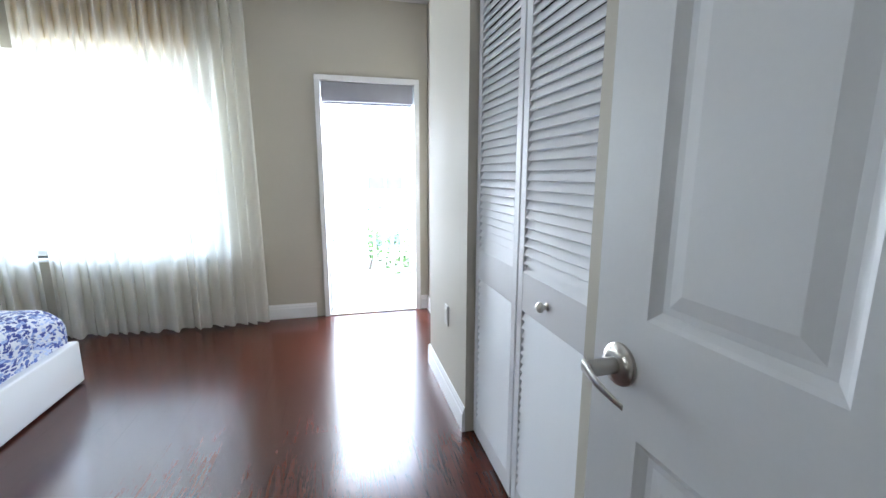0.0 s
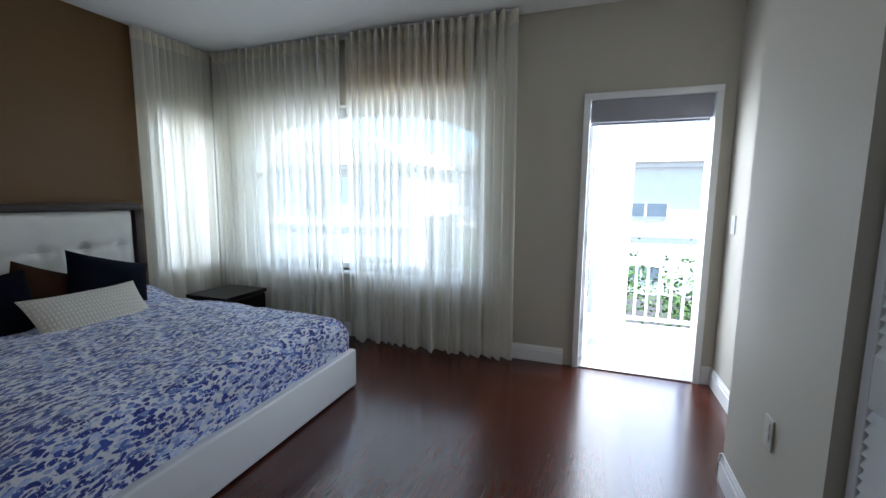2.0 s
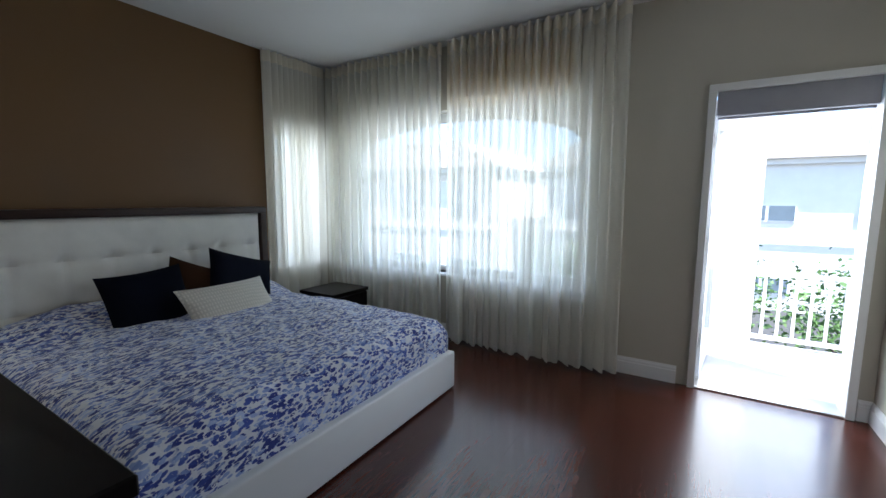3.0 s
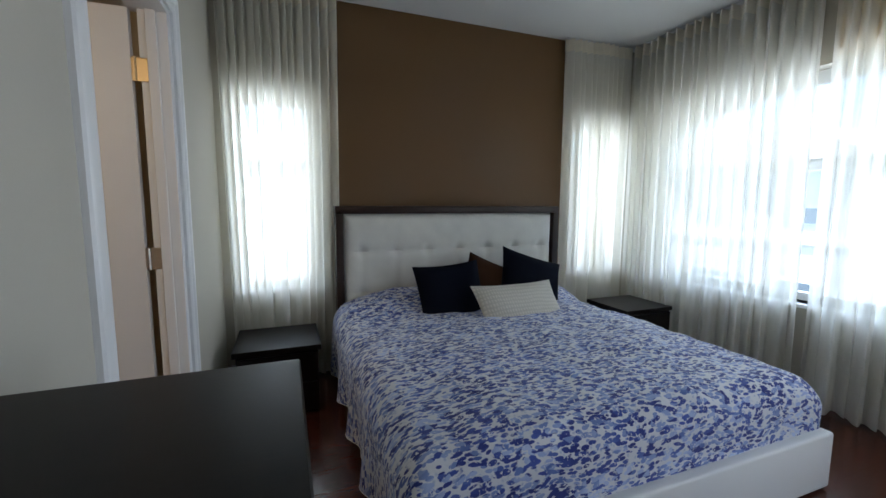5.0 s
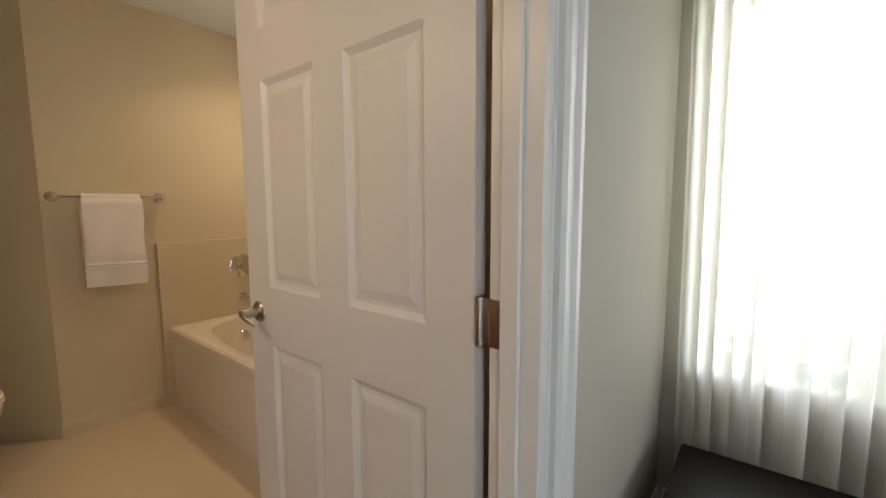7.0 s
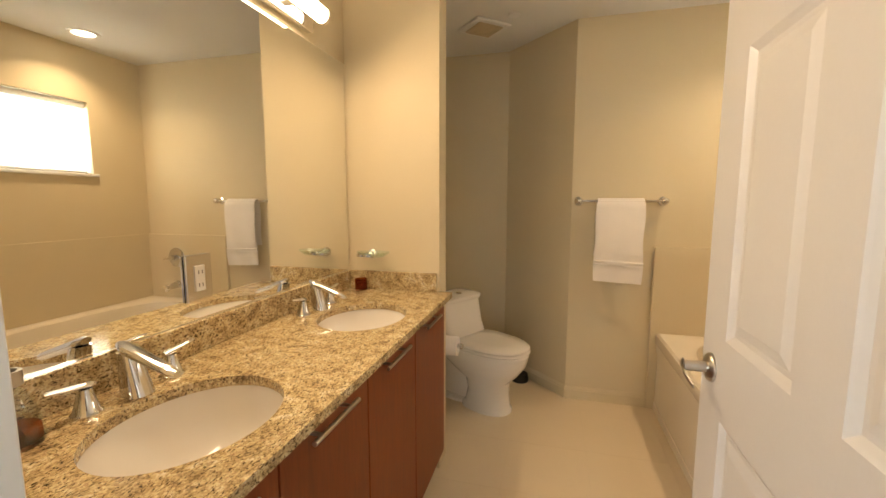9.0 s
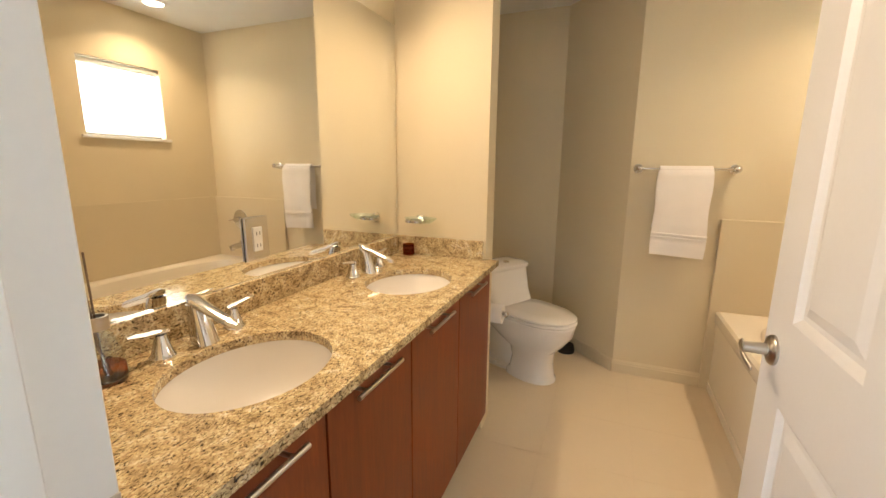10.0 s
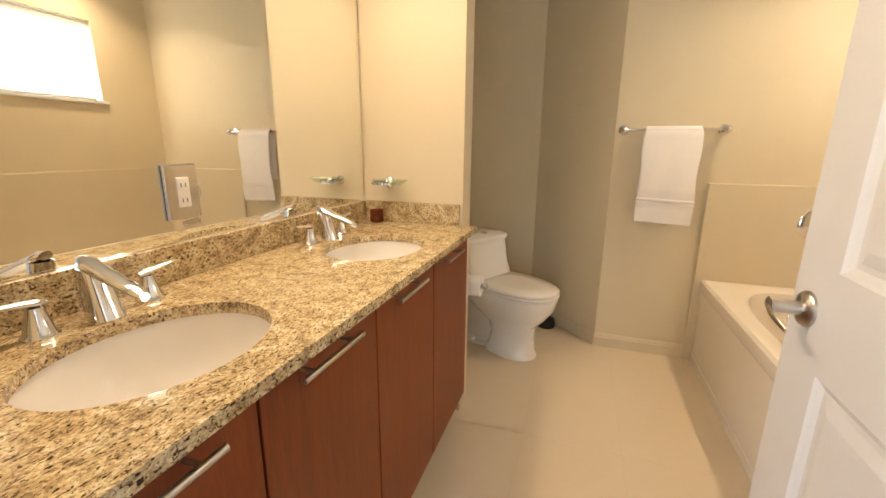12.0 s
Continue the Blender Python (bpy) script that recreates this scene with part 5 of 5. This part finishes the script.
def toilet():
    """A one-piece elongated toilet; local x runs from the tank to the bowl's tip."""
    ob = thing("toilet", (-1.571, -2.378, 0), "white one-piece elongated toilet with closed lid", "toilet", "", 150)

    def egg(x0, x1, w, z, n=36, blunt=0.0):
        cx, rx = (x0 + x1) / 2, (x1 - x0) / 2
        pts = []
        for k in range(n):
            a = 2 * math.pi * k / n
            c, s = math.cos(a), math.sin(a)
            wide = w * (1 - 0.10 * c)
            pts.append((cx + rx * math.copysign(abs(c) ** (0.9 if c > 0 else 0.6), c), wide * math.copysign(abs(s) ** 0.85, s), z))
        return pts

    bm = new_bm()
    loft(bm, [egg(0.27, 0.600, 0.122, 0.0), egg(0.27, 0.600, 0.120, 0.018), egg(0.29, 0.588, 0.106, 0.035), egg(0.31, 0.578, 0.100, 0.12), egg(0.29, 0.585, 0.106, 0.19), egg(0.20, 0.640, 0.140, 0.245), egg(0.08, 0.695, 0.174, 0.32), egg(0.02, 0.712, 0.184, 0.385), egg(0.03, 0.705, 0.178, 0.395)])
    part("bowl", bm, PORCELAIN, ob, "porcelain bowl on a round column", True)
    bm = new_bm()
    loft(bm, [egg(0.02, 0.36, 0.110, 0.0), egg(0.02, 0.36, 0.108, 0.016), egg(0.04, 0.36, 0.074, 0.03), egg(0.05, 0.36, 0.070, 0.14), egg(0.04, 0.36, 0.082, 0.22), egg(0.02, 0.34, 0.125, 0.32)])
    part("trapway", bm, PORCELAIN, ob, "recessed trapway behind the column", True)
    for side in (-1, 1):
        part("bolt_cap", lathe(new_bm(), [(0, 0.020), (0.010, 0.018), (0.014, 0.008), (0.014, 0), (0, 0)], 16, Matrix.Translation((0.20, side * 0.098, 0.014))), PLASTIC, ob, "white plastic bolt cap", True)
    for nm, z, k, h in (("seat", 0.3985, 0.0, 0.016), ("lid", 0.4185, 0.003, 0.020)):
        bm = new_bm()
        a, b, w = 0.215 + k, 0.715 - k, 0.186 - k
        loft(bm, [egg(a + 0.006, b - 0.006, w - 0.006, z), egg(a, b, w, z + 0.004), egg(a, b, w, z + h - 0.006), egg(a + 0.008, b - 0.008, w - 0.008, z + h), egg(a + 0.12, b - 0.12, w * 0.5, z + h + 0.004)])
        part(nm, bm, PORCELAIN, ob, "closed white " + nm, True)

    def slab(x0, x1, w, z, r=0.05, n=36):
        pts = []
        for k in range(n):
            a = 2 * math.pi * k / n
            c, s = math.cos(a), math.sin(a)
            pts.append(((x0 + x1) / 2 + (x1 - x0) / 2 * math.copysign(abs(c) ** 0.4, c), w * math.copysign(abs(s) ** 0.4, s), z))
        return pts

    bm = new_bm()
    loft(bm, [slab(0.0, 0.34, 0.175, 0.33), slab(0.0, 0.30, 0.182, 0.42), slab(0.0, 0.255, 0.19, 0.50), slab(0.0, 0.225, 0.20, 0.60), slab(0.0, 0.21, 0.205, 0.645)])
    part("tank", bm, PORCELAIN, ob, "sloping tank grown from the bowl", True)
    bm = new_bm()
    loft(bm, [slab(-0.006, 0.222, 0.212, 0.648), slab(-0.008, 0.226, 0.215, 0.66), slab(-0.006, 0.222, 0.212, 0.675), slab(0.02, 0.19, 0.17, 0.690), slab(0.06, 0.15, 0.10, 0.695)])
    part("tank_lid", bm, PORCELAIN, ob, "domed tank lid", True)
    bm = new_bm()
    tube(bm, (0.175, 0.0, 0.694), (0.175, 0.0, 0.701), 0.020, n=20)
    part("flush_button", bm, CHROME, ob, "round chrome flush button", True)
    return ob


toilet()
ob = thing("toilet_brush", (-2.12, -2.595, 0), "small black toilet brush holder on the floor", "brush holder")
part("cup", lathe(new_bm(), [(0, 0), (0.06, 0), (0.062, 0.02), (0.055, 0.055), (0.02, 0.06), (0, 0.06)], 24), RUBBER, ob, "", True)
bm = tube(new_bm(), (0, 0, 0.06), (0, 0, 0.09), 0.012, 0.010, 12)
part("grip", bm, RUBBER, ob, "", True)
ob = thing("paper_holder", (-1.775, -1.59, 0.562), "chrome paper holder with a white roll", "paper holder")
bm = new_bm()
tube(bm, (0, 0, 0), (0, -0.07, 0), 0.011, n=14)
tube(bm, (0.01, -0.07, 0), (-0.10, -0.07, 0), 0.009, n=14)
bmesh.ops.create_uvsphere(bm, u_segments=14, v_segments=8, radius=0.016, matrix=Matrix.Translation((-0.10, -0.07, 0)))
part("arm", bm, CHROME, ob, "", True)
part("roll", lathe(new_bm(), [(0.019, -0.05), (0.05, -0.05), (0.05, 0.05), (0.019, 0.05), (0.019, -0.05)], 28, pose(-0.035, -0.07, 0, 0, 90, 0)), TOWEL, ob, "white paper roll", True)
ob = thing("soap_shelf", (-1.50, -1.470, 1.06), "greenish glass soap dish in a chrome wall ring", "soap dish")
part("ring", lathe(new_bm(), [(0.045, -0.005), (0.050, -0.005), (0.050, 0.005), (0.045, 0.005), (0.045, -0.005)], 28, Matrix.Translation((0.02, 0.065, 0))), CHROME, ob, "chrome ring", True)
part("wall_mount", lathe(new_bm(), [(0, 0), (0.022, 0), (0.022, 0.010), (0.008, 0.016), (0.008, 0.018), (0, 0.018)], 20, pose(0.02, 0, 0, -90, 0, 0)), CHROME, ob, "chrome mount", True)
part("glass_dish", lathe(new_bm(), [(0, -0.012), (0.038, -0.012), (0.062, 0.006), (0.064, 0.012), (0.059, 0.008), (0.036, -0.007), (0, -0.007)], 28, Matrix.Translation((-0.01, 0.068, 0.004)), (1.25, 0.8)), GREENGLASS, ob, "shallow glass dish", True)
ob = thing("candle_jar", (-1.44, -1.412, V_TOP), "small amber glass candle jar on the worktop", "candle")
part("jar", lathe(new_bm(), [(0, 0), (0.026, 0), (0.028, 0.004), (0.028, 0.055), (0.025, 0.055), (0.025, 0.006), (0, 0.006)], 24), AMBER, ob, "dark amber glass", True)
part("wax", lathe(new_bm(), [(0, 0.007), (0.0245, 0.007), (0.0245, 0.034), (0, 0.033)], 24), WAX, ob, "brown wax", True)


def reed_diffuser():
    ob = thing("reed_diffuser", (-1.430, -0.098, V_TOP), "clear glass reed diffuser with amber oil and brown reeds", "reed diffuser")
    part("bottle", lathe(new_bm(), [(0, 0), (0.038, 0), (0.042, 0.006), (0.040, 0.03), (0.030, 0.08), (0.016, 0.105), (0.014, 0.13), (0.012, 0.13), (0.013, 0.105), (0.027, 0.078), (0.037, 0.03), (0.038, 0.008), (0, 0.006)], 28), BOTTLE, ob, "conical clear bottle", True)
    part("oil", lathe(new_bm(), [(0, 0.0065), (0.0372, 0.0085), (0.0362, 0.032), (0, 0.032)], 28), AMBER, ob, "amber scented oil", True)
    part("collar", lathe(new_bm(), [(0.0145, 0.108), (0.020, 0.108), (0.020, 0.134), (0.0145, 0.134), (0.0145, 0.108)], 24), NICKEL, ob, "silver collar", True)
    rnd = random.Random(5)
    for k in range(7):
        dx, dy = -0.010 + 0.0125 * k, rnd.uniform(-0.012, 0.042)
        top = 0.262 - 0.25 * dx + rnd.uniform(-0.008, 0.008)
        part("reed", tube(new_bm(), (-0.22 * dx, -0.22 * dy, 0.012), (dx, dy, top), 0.0021, n=6), REED, ob)
    return ob


reed_diffuser()

# ---- outside ----
setting("ground", box(new_bm(), -400, 400, -400, 600, -3.4, -3.2), ASPHALT, "grey paved ground far below the balcony", "ground")
setting("facade_skin", wall_boxes(new_bm(), "x", 4.02, 4.06, -4.3, 1.5, -3.2, 2.92, [(N_WIN[0], N_WIN[1], N_WIN[2], N_WIN[3]), (B_DOOR[0], B_DOOR[1], -0.02, B_DOOR[3])]), STUCCO, "white stucco outer wall", "wall")


def balcony():
    ob = tagged(thing("balcony", (0, 0, 0), "white balcony with a picket railing", "balcony"), kind="structure")
    part("deck", box(new_bm(), -0.60, 2.2, 4.06, 5.32, -0.17, -0.015), CONCRETE, ob, "pale concrete deck")
    part("column", box(new_bm(), -0.12, 0.24, 5.02, 5.34, -0.014, 2.9, 0.01), STUCCO, ob, "white stucco column")
    part("side_wall", box(new_bm(), -0.60, -0.48, 4.06, 5.02, -0.014, 2.9), STUCCO, ob, "white stucco side wall")
    for z0, z1 in ((0.05, 0.085), (0.645, 0.68), (0.94, 0.99)):
        part("rail", box(new_bm(), 0.24, 2.2, 5.20, 5.245, z0, z1, 0.004), TRIM, ob, "white metal rail")
    picket = mesh_of("picket", box(new_bm(), -0.011, 0.011, -0.011, 0.011, 0.085, 0.645), TRIM)
    for k in range(17):
        p = part("picket", picket, TRIM, ob)
        p.location = (0.34 + 0.112 * k, 5.222, 0)
    return ob


balcony()


def house(name, at, wide, deep, storeys, label, windows):
    ob = thing(name, at, label, "building")
    h = storeys * 3.0
    part("wall", box(new_bm(), -wide / 2, wide / 2, 0, deep, 0, h), STUCCO, ob, "sunlit white stucco walls")
    part("ledge", box(new_bm(), -wide / 2 - 0.15, wide / 2 + 0.15, -0.25, deep + 0.15, h, h + 0.22), STUCCO, ob, "projecting white cornice")
    bm = new_bm()
    prism(bm, [(-wide / 2 - 0.4, h + 0.221), (wide / 2 + 0.4, h + 0.221), (wide / 2 - 2, h + 1.6), (-wide / 2 + 2, h + 1.6)], -0.5, deep + 0.4, "y")
    part("roof", bm, ROOFTILE, ob, "low pale tile roof")
    for s in range(1, storeys):
        part("band", box(new_bm(), -wide / 2 - 0.02, wide / 2 + 0.02, -0.10, -0.001, s * 3.0 - 0.1, s * 3.0 + 0.1), STUCCO, ob, "white string course")
    for s in range(storeys):
        for k in range(windows):
            x = -wide / 2 + wide * (k + 0.5) / windows
            z = s * 3.0 + 0.75
            win = part("window", box(new_bm(), x - 0.95, x + 0.95, -0.06, -0.001, z - 0.06, z + 0.66), TRIM, ob, "white framed window")
            for c in (-0.47, 0.47):
                part("pane", box(new_bm(), x + c - 0.41, x + c + 0.41, -0.075, -0.061, z, z + 0.60), FARGLASS, win)
    return ob


house("apartment_building", (6.0, 22.0, -3.2), 26, 10, 2, "white two-storey apartment building across the street", 7)
house("apartment_building", (-20.0, 20.0, -3.2), 22, 10, 2, "white two-storey apartment building across the street", 6)
house("apartment_building", (-24.0, -6.0, -3.2), 9, 14, 2, "white two-storey neighbour building", 3)


def tree(at, tall, spread, seed, label):
    """A small tree or shrub: tapered trunk, limbs and a ragged crown of single leaves."""
    rnd = random.Random(seed)
    ob = thing("tree", at, label, "tree", "courtyard trees")
    bm = new_bm()
    tube(bm, (0, 0, 0), (0.05, 0.03, tall * 0.55), 0.07, 0.04, 10)
    tips = []
    for k in range(9):
        a, r = rnd.uniform(0, 6.28), rnd.uniform(0.4, 0.9) * spread
        tip = (r * math.cos(a), r * math.sin(a), tall * rnd.uniform(0.65, 1.0))
        tube(bm, (0.04, 0.02, tall * rnd.uniform(0.3, 0.5)), tip, 0.03, 0.008, 6)
        tips.append(Vector(tip))
    part("trunk", bm, BARK, ob)
    verts, faces = [], []
    for k in range(2600):
        c = rnd.choice(tips) + Vector((rnd.gauss(0, 0.30), rnd.gauss(0, 0.30), rnd.gauss(0, 0.22))) * spread
        d = Vector((rnd.gauss(0, 1), rnd.gauss(0, 1), rnd.gauss(0, 0.6))).normalized()
        s = d.cross(Vector((rnd.gauss(0, 1), rnd.gauss(0, 1), 1))).normalized()
        ln, w = rnd.uniform(0.07, 0.13), rnd.uniform(0.02, 0.04)
        i = len(verts)
        verts += [c, c + d * ln * 0.5 + s * w, c + d * ln, c + d * ln * 0.5 - s * w]
        faces.append((i, i + 1, i + 2, i + 3))
    me = bpy.data.meshes.new("crown")
    me.from_pydata([tuple(v) for v in verts], [], faces)
    me.materials.append(LEAF)
    part("crown", me, LEAF, ob)
    return ob


tree((2.2, 9.5, -3.2), 3.1, 1.2, 1, "leafy green tree below the balcony")
tree((4.4, 10.5, -3.2), 3.3, 1.3, 2, "leafy green tree below the balcony")
tree((0.4, 11.5, -3.2), 3.0, 1.2, 3, "leafy green tree below the balcony")
tree((-2.4, 10.0, -3.2), 3.6, 1.2, 4, "leafy green tree beyond the arched window")

# ---- floor pieces, last ----
planks = tagged(new("floor"), "glossy dark cherry plank floor", "floor", "", "structure")
PW, PL = 0.126, 1.22
for x0 in [-3.80 + PW * k for k in range(36)]:
    off = random.Random(round(x0 * 1000)).uniform(0.1, PL)
    y = 0.26 if x0 + PW < -0.60 else -1.60
    first = True
    ytop = 3.834
    while y < ytop - 0.01:
        ln = min(off if first else PL, ytop - y)
        first = False
        x1 = min(x0 + PW, 0.729)
        if x1 - x0 > 0.02:
            key = (round(x1 - x0, 3), round(ln, 3))
            me = bpy.data.meshes.get("plank_%d_%d" % (round(key[0] * 1000), round(key[1] * 1000)))
            if me is None:
                bm = box(new_bm(), 0.0002, x1 - x0 - 0.0002, 0.0002, ln - 0.0002, -0.011, 0.0)
                me = mesh_of("plank_%d_%d" % (round(key[0] * 1000), round(key[1] * 1000)), bm, PLANK)
            p = part("plank", me, PLANK, planks)
            p.location = (x0, y, 0)
        y += ln
part("plank", box(new_bm(), -2.671, -1.876, 0.10, 0.259, -0.011, 0.004, 0.004), PLANK, planks, "wooden threshold")
part("plank", box(new_bm(), 0.50, 0.60, 0.92, 1.865, -0.0115, -0.001), PLANK, planks)

tiles = tagged(new("floor_tiles"), "pale beige bathroom floor tiles with thin joints", "floor", "", "structure")
TS = 0.40
tile_me = mesh_of("floor_tile", box(new_bm(), 0.0004, TS - 0.0004, 0.0004, TS - 0.0004, -0.0010, 0.0), TILE)
for i in range(7):
    for j in range(8):
        p = part("tile", tile_me, TILE, tiles)
        p.location = (-3.72 + TS * i, -3.0 + TS * j, 0)
        if j == 7:
            p.scale = (1, (0.098 + 3.0 - TS * 7) / TS, 1)
